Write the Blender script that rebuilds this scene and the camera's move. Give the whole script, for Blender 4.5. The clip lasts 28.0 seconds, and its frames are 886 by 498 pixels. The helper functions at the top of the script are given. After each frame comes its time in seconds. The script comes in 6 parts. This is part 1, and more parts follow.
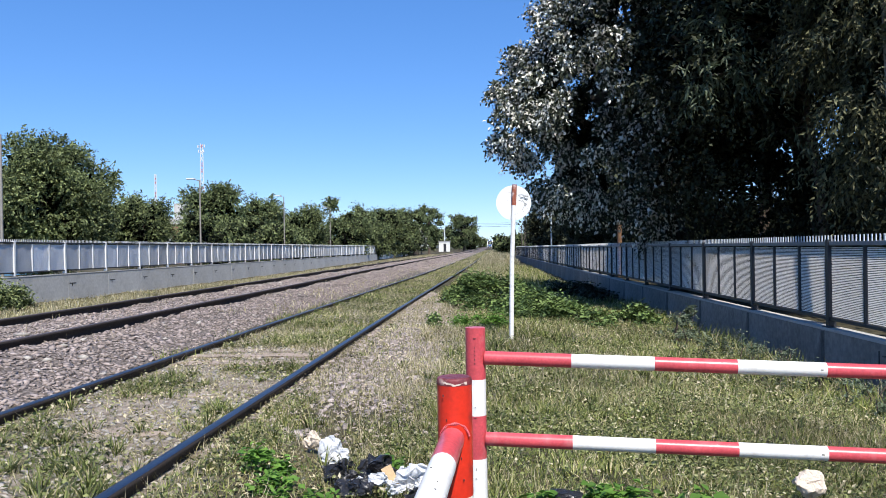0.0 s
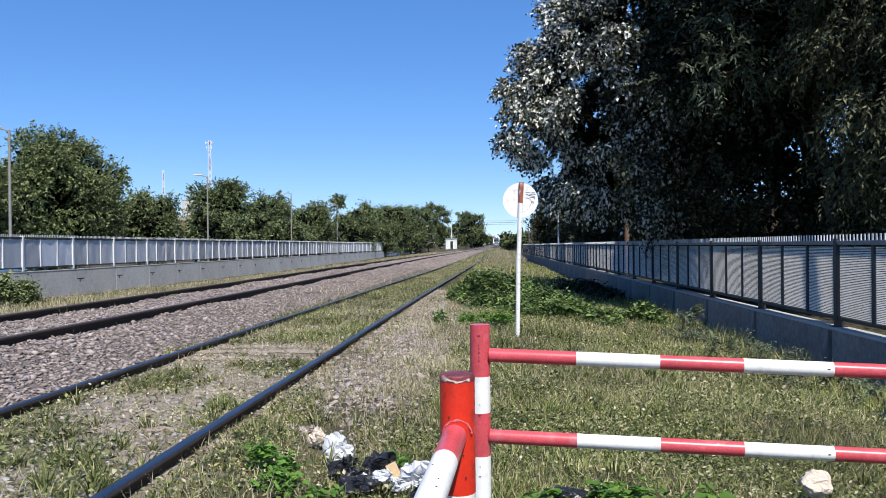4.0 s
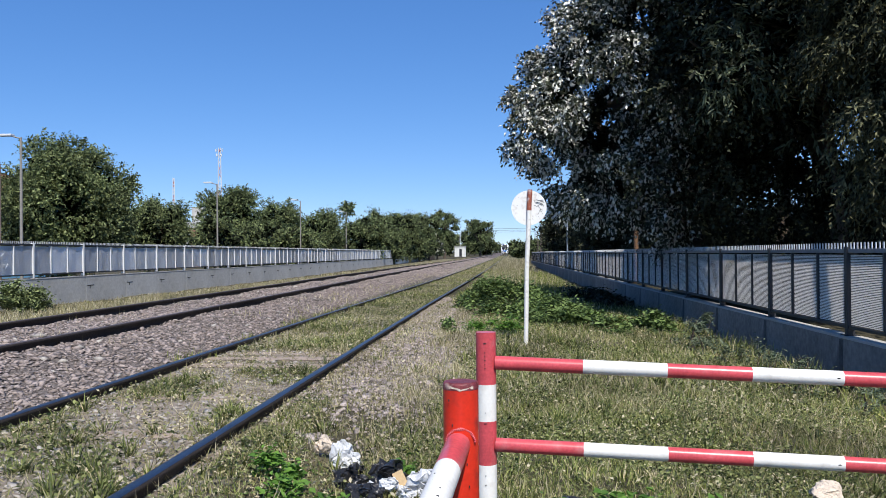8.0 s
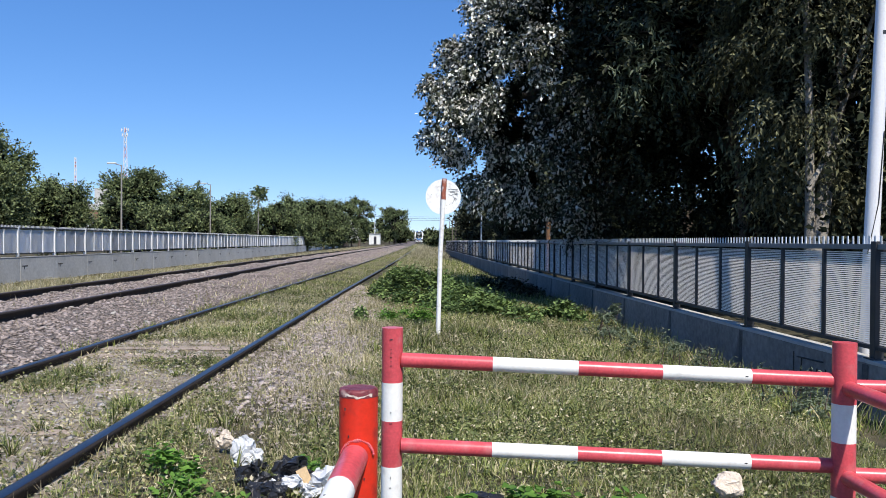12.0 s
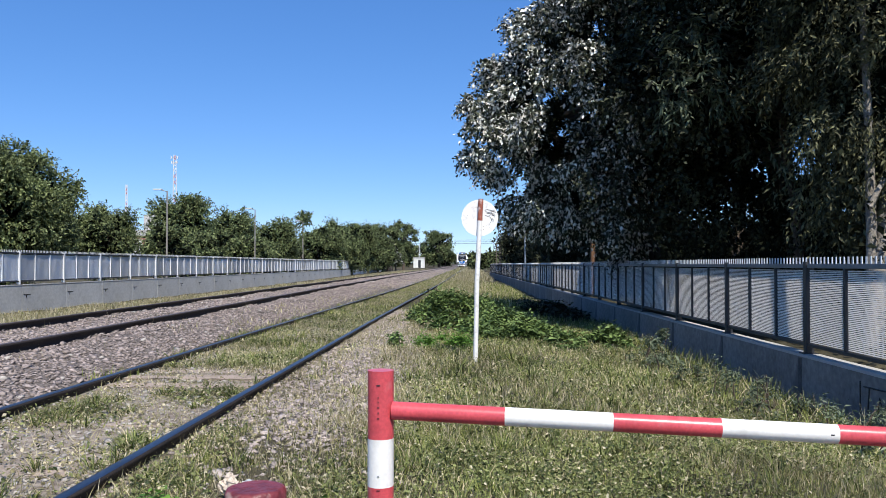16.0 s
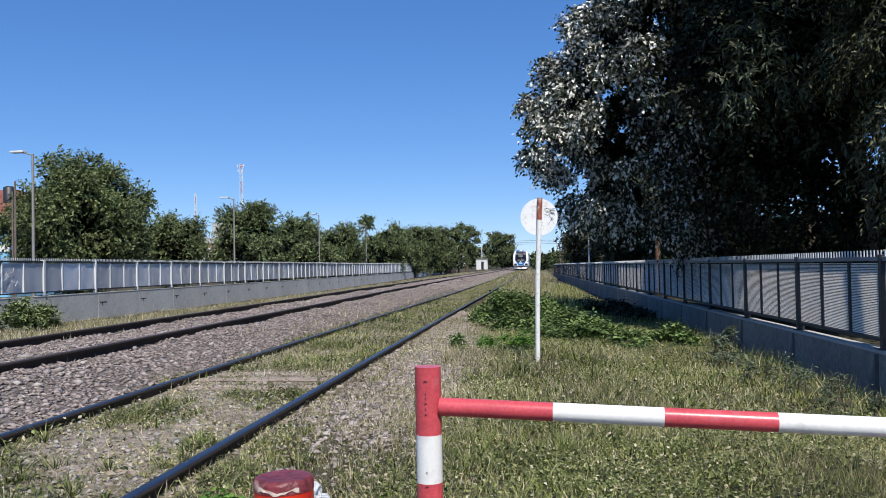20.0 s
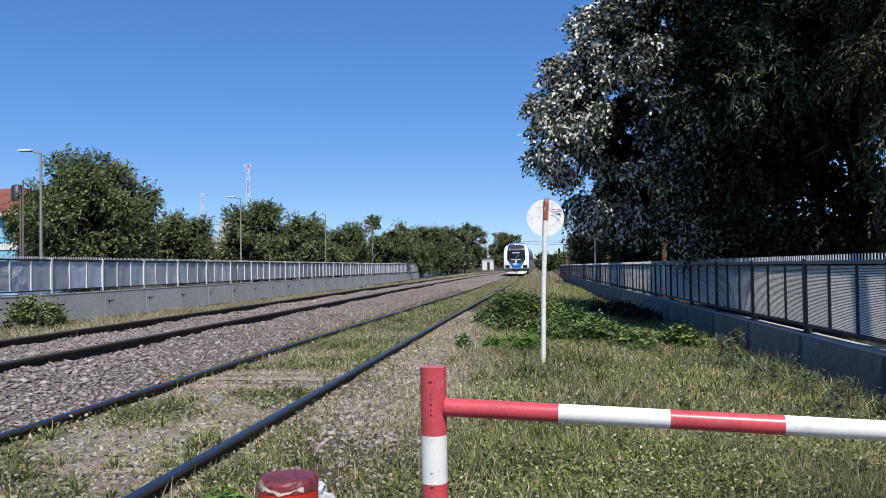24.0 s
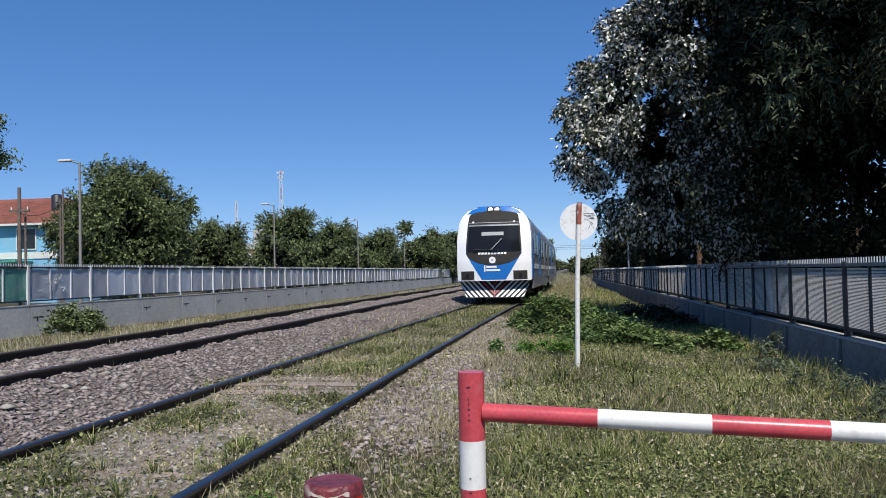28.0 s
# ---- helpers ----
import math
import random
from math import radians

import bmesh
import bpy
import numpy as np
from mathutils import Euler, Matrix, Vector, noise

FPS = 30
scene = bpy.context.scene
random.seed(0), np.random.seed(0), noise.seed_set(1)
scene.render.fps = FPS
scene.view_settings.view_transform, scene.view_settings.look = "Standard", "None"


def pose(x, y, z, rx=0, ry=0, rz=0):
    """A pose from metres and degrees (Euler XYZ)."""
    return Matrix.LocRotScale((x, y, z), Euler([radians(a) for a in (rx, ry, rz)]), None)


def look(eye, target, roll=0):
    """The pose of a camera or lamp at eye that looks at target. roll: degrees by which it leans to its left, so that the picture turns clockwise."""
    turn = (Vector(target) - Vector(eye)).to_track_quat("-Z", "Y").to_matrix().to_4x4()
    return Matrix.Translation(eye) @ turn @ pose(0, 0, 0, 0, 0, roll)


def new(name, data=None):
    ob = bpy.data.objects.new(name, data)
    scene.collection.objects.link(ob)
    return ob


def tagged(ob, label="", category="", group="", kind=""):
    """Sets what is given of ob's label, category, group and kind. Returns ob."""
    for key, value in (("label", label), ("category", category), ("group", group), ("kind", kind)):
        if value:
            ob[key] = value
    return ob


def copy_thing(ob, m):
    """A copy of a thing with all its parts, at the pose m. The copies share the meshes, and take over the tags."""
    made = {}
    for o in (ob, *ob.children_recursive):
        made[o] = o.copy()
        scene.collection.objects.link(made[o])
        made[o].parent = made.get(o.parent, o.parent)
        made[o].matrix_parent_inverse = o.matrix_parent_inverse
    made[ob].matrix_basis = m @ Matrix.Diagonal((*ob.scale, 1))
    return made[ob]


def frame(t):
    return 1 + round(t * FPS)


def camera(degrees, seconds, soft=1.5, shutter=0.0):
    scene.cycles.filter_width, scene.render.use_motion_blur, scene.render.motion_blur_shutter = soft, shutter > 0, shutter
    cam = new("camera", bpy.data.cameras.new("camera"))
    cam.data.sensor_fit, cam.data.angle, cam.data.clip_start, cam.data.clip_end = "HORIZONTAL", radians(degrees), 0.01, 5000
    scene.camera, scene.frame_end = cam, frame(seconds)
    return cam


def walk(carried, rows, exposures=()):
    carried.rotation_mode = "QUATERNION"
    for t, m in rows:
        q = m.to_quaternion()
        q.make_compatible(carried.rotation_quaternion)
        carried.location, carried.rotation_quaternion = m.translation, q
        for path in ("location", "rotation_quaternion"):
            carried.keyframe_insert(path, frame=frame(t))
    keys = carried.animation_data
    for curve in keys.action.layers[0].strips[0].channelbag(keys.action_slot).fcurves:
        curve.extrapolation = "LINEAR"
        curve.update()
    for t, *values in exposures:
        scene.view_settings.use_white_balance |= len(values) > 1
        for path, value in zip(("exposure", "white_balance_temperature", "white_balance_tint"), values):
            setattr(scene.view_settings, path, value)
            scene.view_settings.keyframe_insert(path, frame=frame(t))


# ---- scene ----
cam = camera(57.5, 28.0, soft=0.5)
EXPOSURES = [(0, 0.5), (3, 0.40), (8, 0.22), (11.5, 0.2), (12, 0.32), (12.4, 0.62), (13, 0.8), (13.5, 0.52), (15.5, 0.4), (16, 0.36), (17, 0.24), (20, 0.14), (25, 0.06), (28, -0.08)]
PATH = [
    (0, (1.853, 0.119, 1.115), (1.753, 2.116, 1.113), -0.9),
    (0.5, (1.856, 0.123, 1.115), (1.762, 2.121, 1.108), -0.9),
    (1, (1.857, 0.123, 1.114), (1.76, 2.121, 1.109), -0.8),
    (1.5, (1.855, 0.123, 1.114), (1.756, 2.12, 1.109), -0.8),
    (2, (1.857, 0.129, 1.113), (1.755, 2.127, 1.114), -0.8),
    (2.5, (1.856, 0.134, 1.11), (1.753, 2.132, 1.118), -0.6),
    (3, (1.861, 0.151, 1.108), (1.755, 2.148, 1.124), -0.6),
    (3.5, (1.854, 0.111, 1.116), (1.743, 2.108, 1.12), -0.5),
    (4, (1.859, 0.129, 1.112), (1.742, 2.125, 1.104), -0.6),
    (4.5, (1.858, 0.118, 1.115), (1.725, 2.113, 1.096), -0.8),
    (6.5, (1.856, 0.111, 1.116), (1.697, 2.104, 1.105), -0.6),
    (7, (1.865, 0.118, 1.114), (1.712, 2.112, 1.105), -0.5),
    (7.5, (1.864, 0.118, 1.112), (1.718, 2.113, 1.113), -0.5),
    (8, (1.868, 0.141, 1.11), (1.729, 2.137, 1.121), -0.5),
    (8.5, (1.866, 0.111, 1.113), (1.725, 2.106, 1.133), -0.7),
    (9, (1.865, 0.115, 1.111), (1.71, 2.108, 1.134), -0.7),
    (9.5, (1.868, 0.112, 1.109), (1.709, 2.105, 1.112), -0.6),
    (10, (1.873, 0.122, 1.109), (1.715, 2.116, 1.104), -0.6),
    (10.5, (1.882, 0.122, 1.115), (1.741, 2.117, 1.113), -0.5),
    (11, (1.896, 0.131, 1.12), (1.739, 2.125, 1.123), -0.2),
    (11.5, (1.902, 0.162, 1.12), (1.751, 2.156, 1.113), 0.1),
    (12, (1.886, 0.27, 1.121), (1.958, 2.268, 1.102), 0.4),
    (12.5, (1.917, 0.358, 1.124), (2.03, 2.355, 1.109), 0.9),
    (13, (1.985, 0.489, 1.125), (2.011, 2.488, 1.144), 0.7),
    (13.5, (1.963, 0.527, 1.123), (1.975, 2.527, 1.132), -1.2),
    (15.5, (2.03, 0.638, 1.126), (1.952, 2.636, 1.168), 0.2),
    (16, (2.016, 0.745, 1.118), (1.977, 2.745, 1.156), -0.0),
    (16.5, (2.054, 0.798, 1.12), (1.953, 2.795, 1.157), -0.7),
    (17, (2.07, 0.757, 1.118), (1.933, 2.752, 1.146), -1.5),
    (17.5, (2.081, 0.779, 1.11), (1.896, 2.77, 1.133), -2.0),
    (18, (2.081, 0.78, 1.106), (1.865, 2.768, 1.132), -1.9),
    (18.5, (2.064, 0.748, 1.109), (1.825, 2.734, 1.133), -1.2),
    (19, (2.06, 0.738, 1.107), (1.836, 2.725, 1.129), -1.1),
    (19.5, (2.057, 0.729, 1.106), (1.855, 2.719, 1.131), -1.0),
    (20, (2.061, 0.753, 1.102), (1.867, 2.743, 1.146), -1.1),
    (20.5, (2.06, 0.741, 1.104), (1.853, 2.73, 1.141), -1.0),
    (21, (2.059, 0.736, 1.105), (1.848, 2.724, 1.138), -1.1),
    (21.5, (2.066, 0.773, 1.102), (1.844, 2.76, 1.144), -1.3),
    (23.5, (2.064, 0.772, 1.099), (1.843, 2.759, 1.148), -0.8),
    (24, (2.061, 0.755, 1.102), (1.852, 2.743, 1.147), -0.8),
    (24.5, (2.061, 0.755, 1.1), (1.851, 2.744, 1.138), -0.8),
    (25, (2.061, 0.756, 1.1), (1.844, 2.744, 1.138), -0.9),
    (25.5, (2.062, 0.772, 1.097), (1.837, 2.759, 1.133), -1.0),
    (26, (2.06, 0.757, 1.101), (1.832, 2.744, 1.139), -1.1),
    (26.5, (2.062, 0.765, 1.1), (1.828, 2.751, 1.142), -1.2),
    (27, (2.062, 0.767, 1.099), (1.819, 2.752, 1.151), -1.3),
    (27.5, (2.059, 0.755, 1.102), (1.79, 2.736, 1.158), -1.3),
    (28, (2.049, 0.753, 1.102), (1.762, 2.732, 1.161), -1.2),
]
walk(cam, [(t, look(e, g, r)) for t, e, g, r in PATH], EXPOSURES)

# ---- world and sun ----
SUN_ELEV, SUN_AZ = 54.0, (0.30, -0.954)
sun_dir = Vector((SUN_AZ[0] * math.cos(radians(SUN_ELEV)), SUN_AZ[1] * math.cos(radians(SUN_ELEV)), math.sin(radians(SUN_ELEV)))).normalized()
world = bpy.data.worlds.new("sky")
scene.world = world
world.use_nodes = True
wn, wl = world.node_tree.nodes, world.node_tree.links
wn.clear()
sky = wn.new("ShaderNodeTexSky")
sky.sky_type = "NISHITA"
sky.sun_disc = False
sky.sun_elevation = radians(SUN_ELEV)
sky.sun_rotation = math.atan2(sun_dir.x, sun_dir.y)
sky.altitude = 800
sky.air_density, sky.dust_density, sky.ozone_density = 0.75, 0.0, 4.0
bg = wn.new("ShaderNodeBackground")
bg.inputs["Strength"].default_value = 0.125
wo = wn.new("ShaderNodeOutputWorld")
deep = wn.new("ShaderNodeHueSaturation")
deep.inputs["Saturation"].default_value = 1.2
tint = wn.new("ShaderNodeMix")
tint.data_type, tint.blend_type = "RGBA", "MULTIPLY"
tint.inputs[0].default_value = 1.0
tint.inputs[7].default_value = (1.0, 0.97, 1.10, 1)
wl.new(sky.outputs[0], deep.inputs["Color"])
wl.new(deep.outputs[0], tint.inputs[6])
parts_rgb, joined = wn.new("ShaderNodeSeparateColor"), wn.new("ShaderNodeCombineColor")
wl.new(tint.outputs[2], parts_rgb.inputs[0])
for k, (gain, power) in enumerate(((1.05, 0.75), (1.34, 0.70), (1.955, 0.60))):
    pw, ml = wn.new("ShaderNodeMath"), wn.new("ShaderNodeMath")
    pw.operation, ml.operation = "POWER", "MULTIPLY"
    pw.inputs[1].default_value, ml.inputs[1].default_value = power, gain
    wl.new(parts_rgb.outputs[k], pw.inputs[0])
    wl.new(pw.outputs[0], ml.inputs[0])
    wl.new(ml.outputs[0], joined.inputs[k])
wl.new(joined.outputs[0], bg.inputs[0])
wl.new(bg.outputs[0], wo.inputs[0])
sun = new("sun", bpy.data.lights.new("sun", "SUN"))
sun.data.energy, sun.data.angle, sun.data.color = 5.0, radians(0.55), (1.0, 0.95, 0.87)
sun.matrix_world = look((0, 0, 30), Vector((0, 0, 30)) - sun_dir)

# ---- materials ----
def material(name, col, rough=0.8, metal=0.0, var=0.15, scale=6.0, fine=60.0, bump=0.3, col2=None, island=0.0, objvar=0.0, coords="Object", dist=0.01, stain=0.0, stain_col=(0.1, 0.07, 0.05), stain_scale=2.0, transl=0.0, spec=0.5):
    """A surface with colour variation at two scales, fine relief and optional stains."""
    m = bpy.data.materials.new(name)
    m.use_nodes = True
    n, l = m.node_tree.nodes, m.node_tree.links
    p = n["Principled BSDF"]
    p.inputs["Roughness"].default_value, p.inputs["Metallic"].default_value = rough, metal
    p.inputs["Specular IOR Level"].default_value = spec
    tc = n.new("ShaderNodeTexCoord")
    a, b = n.new("ShaderNodeTexNoise"), n.new("ShaderNodeTexNoise")
    for t, s in ((a, scale), (b, fine)):
        t.inputs["Scale"].default_value, t.inputs["Detail"].default_value = s, 5.0
        l.new(tc.outputs[coords], t.inputs["Vector"])
    mixf = n.new("ShaderNodeMath")
    mixf.operation = "ADD"
    l.new(a.outputs[0], mixf.inputs[0])
    l.new(b.outputs[0], mixf.inputs[1])
    ramp = n.new("ShaderNodeMapRange")
    ramp.inputs[1].default_value, ramp.inputs[2].default_value = 0.7, 1.3
    l.new(mixf.outputs[0], ramp.inputs[0])
    mix = n.new("ShaderNodeMix")
    mix.data_type = "RGBA"
    c2 = col2 if col2 else tuple(min(1, c * (1 + var)) for c in col)
    c1 = col if col2 else tuple(c * (1 - var) for c in col)
    mix.inputs[6].default_value, mix.inputs[7].default_value = (*c1, 1), (*c2, 1)
    l.new(ramp.outputs[0], mix.inputs[0])
    out = mix.outputs[2]
    if island or objvar:
        src = n.new("ShaderNodeNewGeometry").outputs["Random Per Island"] if island else n.new("ShaderNodeObjectInfo").outputs["Random"]
        mr = n.new("ShaderNodeMapRange")
        k = island or objvar
        mr.inputs[3].default_value, mr.inputs[4].default_value = 1 - k, 1 + k
        l.new(src, mr.inputs[0])
        hsv = n.new("ShaderNodeHueSaturation")
        l.new(mr.outputs[0], hsv.inputs["Value"])
        l.new(out, hsv.inputs["Color"])
        out = hsv.outputs[0]
    if stain:
        sn = n.new("ShaderNodeTexNoise")
        sn.inputs["Scale"].default_value, sn.inputs["Detail"].default_value = stain_scale, 8.0
        l.new(tc.outputs[coords], sn.inputs["Vector"])
        sr = n.new("ShaderNodeMapRange")
        sr.inputs[1].default_value, sr.inputs[2].default_value, sr.inputs[4].default_value = 0.55, 0.68, stain
        l.new(sn.outputs[0], sr.inputs[0])
        sm = n.new("ShaderNodeMix")
        sm.data_type = "RGBA"
        sm.inputs[7].default_value = (*stain_col, 1)
        l.new(sr.outputs[0], sm.inputs[0])
        l.new(out, sm.inputs[6])
        out = sm.outputs[2]
    l.new(out, p.inputs["Base Color"])
    if bump:
        bp = n.new("ShaderNodeBump")
        bp.inputs["Strength"].default_value, bp.inputs["Distance"].default_value = bump, dist
        l.new(b.outputs[0], bp.inputs["Height"])
        l.new(bp.outputs[0], p.inputs["Normal"])
    if transl:
        tr = n.new("ShaderNodeBsdfTranslucent")
        l.new(out, tr.inputs["Color"])
        ms = n.new("ShaderNodeMixShader")
        ms.inputs[0].default_value = transl
        l.new(p.outputs[0], ms.inputs[1])
        l.new(tr.outputs[0], ms.inputs[2])
        l.new(ms.outputs[0], n["Material Output"].inputs["Surface"])
    return m


def leaf_material(name, dark, light, pale=None, pale_from=0.8, transl=0.25, rough=0.55, spec=0.22):
    """Leaves whose tone changes from leaf to leaf, some of them pale."""
    m = bpy.data.materials.new(name)
    m.use_nodes = True
    n, l = m.node_tree.nodes, m.node_tree.links
    p = n["Principled BSDF"]
    p.inputs["Roughness"].default_value, p.inputs["Specular IOR Level"].default_value = rough, spec
    geo = n.new("ShaderNodeNewGeometry")
    ramp = n.new("ShaderNodeValToRGB")
    ramp.color_ramp.elements[0].color = (*dark, 1)
    ramp.color_ramp.elements[1].color = (*light, 1)
    if pale:
        ramp.color_ramp.elements[1].position = pale_from
        e = ramp.color_ramp.elements.new(min(0.99, pale_from + 0.03))
        e.color = (*pale, 1)
    l.new(geo.outputs["Random Per Island"], ramp.inputs[0])
    tc = n.new("ShaderNodeTexCoord")
    tn = n.new("ShaderNodeTexNoise")
    tn.inputs["Scale"].default_value = 0.6
    l.new(tc.outputs["Object"], tn.inputs["Vector"])
    mr = n.new("ShaderNodeMapRange")
    mr.inputs[1].default_value, mr.inputs[2].default_value, mr.inputs[3].default_value, mr.inputs[4].default_value = 0.3, 0.7, 0.7, 1.3
    l.new(tn.outputs[0], mr.inputs[0])
    hsv = n.new("ShaderNodeHueSaturation")
    l.new(mr.outputs[0], hsv.inputs["Value"])
    l.new(ramp.outputs[0], hsv.inputs["Color"])
    l.new(hsv.outputs[0], p.inputs["Base Color"])
    tr = n.new("ShaderNodeBsdfTranslucent")
    l.new(hsv.outputs[0], tr.inputs["Color"])
    ms = n.new("ShaderNodeMixShader")
    ms.inputs[0].default_value = transl
    l.new(p.outputs[0], ms.inputs[1])
    l.new(tr.outputs[0], ms.inputs[2])
    l.new(ms.outputs[0], n["Material Output"].inputs["Surface"])
    return m


M_RED = material("faded_red_paint", (0.55, 0.075, 0.09), 0.32, var=0.2, scale=9, fine=120, bump=0.03, stain=0.5, stain_col=(0.5, 0.2, 0.2), stain_scale=14)
M_RED2 = material("bright_red_paint", (0.62, 0.03, 0.012), 0.35, var=0.12, scale=9, fine=120, bump=0.03, stain=0.45, stain_col=(0.12, 0.02, 0.02), stain_scale=26)
M_CAP = material("chipped_dark_red_cap", (0.17, 0.03, 0.035), 0.45, var=0.4, scale=20, fine=90, bump=0.4, stain=0.9, stain_col=(0.75, 0.6, 0.5), stain_scale=22)
M_CHIP = material("peeled_cream_undercoat", (0.66, 0.56, 0.46), 0.7, var=0.2, scale=60, fine=200, bump=0.2, stain=0.5, stain_col=(0.2, 0.05, 0.05), stain_scale=70)
M_WHITE = material("weathered_white_paint", (0.78, 0.77, 0.73), 0.45, var=0.06, scale=10, fine=110, bump=0.04, stain=0.35, stain_col=(0.4, 0.37, 0.33), stain_scale=18)
M_BLACK = material("black_marks", (0.02, 0.02, 0.022), 0.6, var=0.3, bump=0.0)
M_SIGN = material("sign_white_enamel", (0.80, 0.80, 0.78), 0.45, var=0.04, scale=5, fine=60, bump=0.1, stain=0.35, stain_col=(0.45, 0.36, 0.28), stain_scale=16)
M_RUST = material("rust", (0.22, 0.06, 0.03), 0.85, var=0.4, scale=20, fine=150, bump=0.5)
M_RUSTPAINT = material("rust_through_white_paint", (0.30, 0.085, 0.05), 0.85, var=0.4, scale=20, fine=150, bump=0.4, stain=0.8, stain_col=(0.62, 0.52, 0.48), stain_scale=16)
# Right fence's top rail: the sun on its upper edge is put into this grey.
M_LITSTEEL = material("lit_steel_rail", (0.17, 0.175, 0.18), 0.5, var=0.15, scale=3, fine=50, bump=0.15)
M_RAILSIDE = material("rail_side_dark_rust", (0.022, 0.016, 0.014), 0.8, var=0.4, scale=5, fine=80, bump=0.4)
M_RAILTOP = material("rail_head_steel", (0.16, 0.165, 0.18), 0.4, metal=1.0, var=0.2, scale=3, fine=60, bump=0.05)
M_RAILTOP2 = material("rail_head_rusty", (0.10, 0.075, 0.065), 0.5, metal=0.4, var=0.3, scale=4, fine=60, bump=0.2)
# Right wall: darker base and stronger stains than the left wall's concrete.
M_DARKCONC = material("dark_stained_concrete", (0.205, 0.19, 0.172), 0.9, var=0.35, scale=0.7, fine=14, bump=0.3, objvar=0.08, stain=0.75, stain_col=(0.085, 0.08, 0.076), stain_scale=2.2)
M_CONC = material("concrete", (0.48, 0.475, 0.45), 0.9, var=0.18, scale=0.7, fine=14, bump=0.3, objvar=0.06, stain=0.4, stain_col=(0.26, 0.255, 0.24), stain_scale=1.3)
M_COPING = material("white_coping", (0.40, 0.39, 0.36), 0.85, var=0.12, scale=2, fine=30, bump=0.3)
M_SHEET = material("pale_sheet_metal", (0.70, 0.71, 0.73), 0.45, transl=0.2, metal=0.0, var=0.16, scale=1.2, fine=25, bump=0.15, objvar=0.22, stain=0.3, stain_col=(0.66, 0.66, 0.66), stain_scale=1.5)
M_GALV = material("galvanised_sheet", (0.84, 0.79, 0.71), 0.5, metal=0.0, var=0.14, scale=1.2, fine=25, bump=0.15, objvar=0.10, transl=0.3, stain=0.2, stain_col=(0.55, 0.55, 0.56), stain_scale=1.5)
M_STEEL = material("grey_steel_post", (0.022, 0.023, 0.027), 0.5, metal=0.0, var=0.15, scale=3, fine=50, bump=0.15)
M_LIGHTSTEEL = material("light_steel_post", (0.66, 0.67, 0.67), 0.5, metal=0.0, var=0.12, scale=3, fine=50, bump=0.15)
M_SLEEPER = material("weathered_sleeper", (0.30, 0.24, 0.195), 0.9, var=0.3, scale=4, fine=70, bump=0.6)
M_GRAVEL = material("brownish_gravel", (0.36, 0.305, 0.28), 0.9, var=0.3, scale=20, fine=200, bump=0.4, island=0.4)
M_BALLAST = material("ballast_stone", (0.28, 0.233, 0.213), 0.9, var=0.3, scale=20, fine=200, bump=0.4, island=0.4)
M_TRUNK = material("bark", (0.10, 0.075, 0.055), 0.95, var=0.35, scale=6, fine=40, bump=0.8, dist=0.03)
M_PALE_TRUNK = material("pale_bark", (0.24, 0.215, 0.18), 0.95, var=0.35, scale=6, fine=40, bump=0.8, dist=0.03)
M_LAMP = material("lamp_pole_grey", (0.30, 0.28, 0.25), 0.6, metal=0.3, var=0.15, bump=0.1)
M_POLE_W = material("white_pole", (0.72, 0.72, 0.73), 0.5, var=0.06, scale=2, fine=40, bump=0.1)
M_TIMBER = material("grey_timber_pole", (0.16, 0.13, 0.11), 0.9, var=0.3, scale=4, fine=50, bump=0.5)

L_SILVER = leaf_material("silver_poplar_leaves", (0.010, 0.014, 0.007), (0.075, 0.085, 0.052), (0.78, 0.76, 0.69), 0.62, 0.08, 0.6, 0.25)
# Leaf tones lowered: part of these trees' shade is in the colour.
L_SHADE_DARK = leaf_material("shade_darkened_leaves", (0.006, 0.008, 0.004), (0.075, 0.084, 0.044), None, 0.8, 0.08, 0.65, 0.25)
# Inner foliage near black: the shade within the crowns is put into the colour.
L_INNER_SHADE = leaf_material("shade_dark_inner_leaves", (0.004, 0.006, 0.003), (0.017, 0.021, 0.010), None, 0.8, 0.05, 0.8, 0.1)
L_OLIVE = leaf_material("olive_leaves", (0.012, 0.014, 0.007), (0.165, 0.165, 0.08), None, 0.8, 0.15, 0.6, 0.25)
L_BROAD = leaf_material("broad_pointed_leaves", (0.06, 0.085, 0.05), (0.20, 0.235, 0.15), None, 0.8, 0.3)
L_GREEN = leaf_material("green_leaves", (0.018, 0.032, 0.012), (0.275, 0.325, 0.14), None, 0.8, 0.25)
L_BRAMBLE = leaf_material("bramble_leaves", (0.018, 0.042, 0.012), (0.22, 0.31, 0.10), None, 0.8, 0.22)
L_WEED = leaf_material("fresh_weed_leaves", (0.05, 0.12, 0.02), (0.15, 0.28, 0.05), None, 0.8, 0.3)
L_GRASS = leaf_material("grass_blades", (0.026, 0.055, 0.010), (0.36, 0.385, 0.115), (0.64, 0.56, 0.35), 0.78, 0.25)
L_CLOVER = leaf_material("small_verge_leaves", (0.014, 0.030, 0.008), (0.29, 0.315, 0.12), (0.54, 0.48, 0.33), 0.88, 0.25)
L_TUFT = leaf_material("tuft_blades", (0.02, 0.045, 0.010), (0.24, 0.265, 0.08), (0.46, 0.40, 0.24), 0.88, 0.2)
L_DRY = leaf_material("dry_grass_blades", (0.15, 0.14, 0.065), (0.45, 0.40, 0.22), (0.62, 0.55, 0.38), 0.7, 0.35)

# ---- plan ----
ROW = np.array([-4, -2, 0, 2, 4]) * 4.0


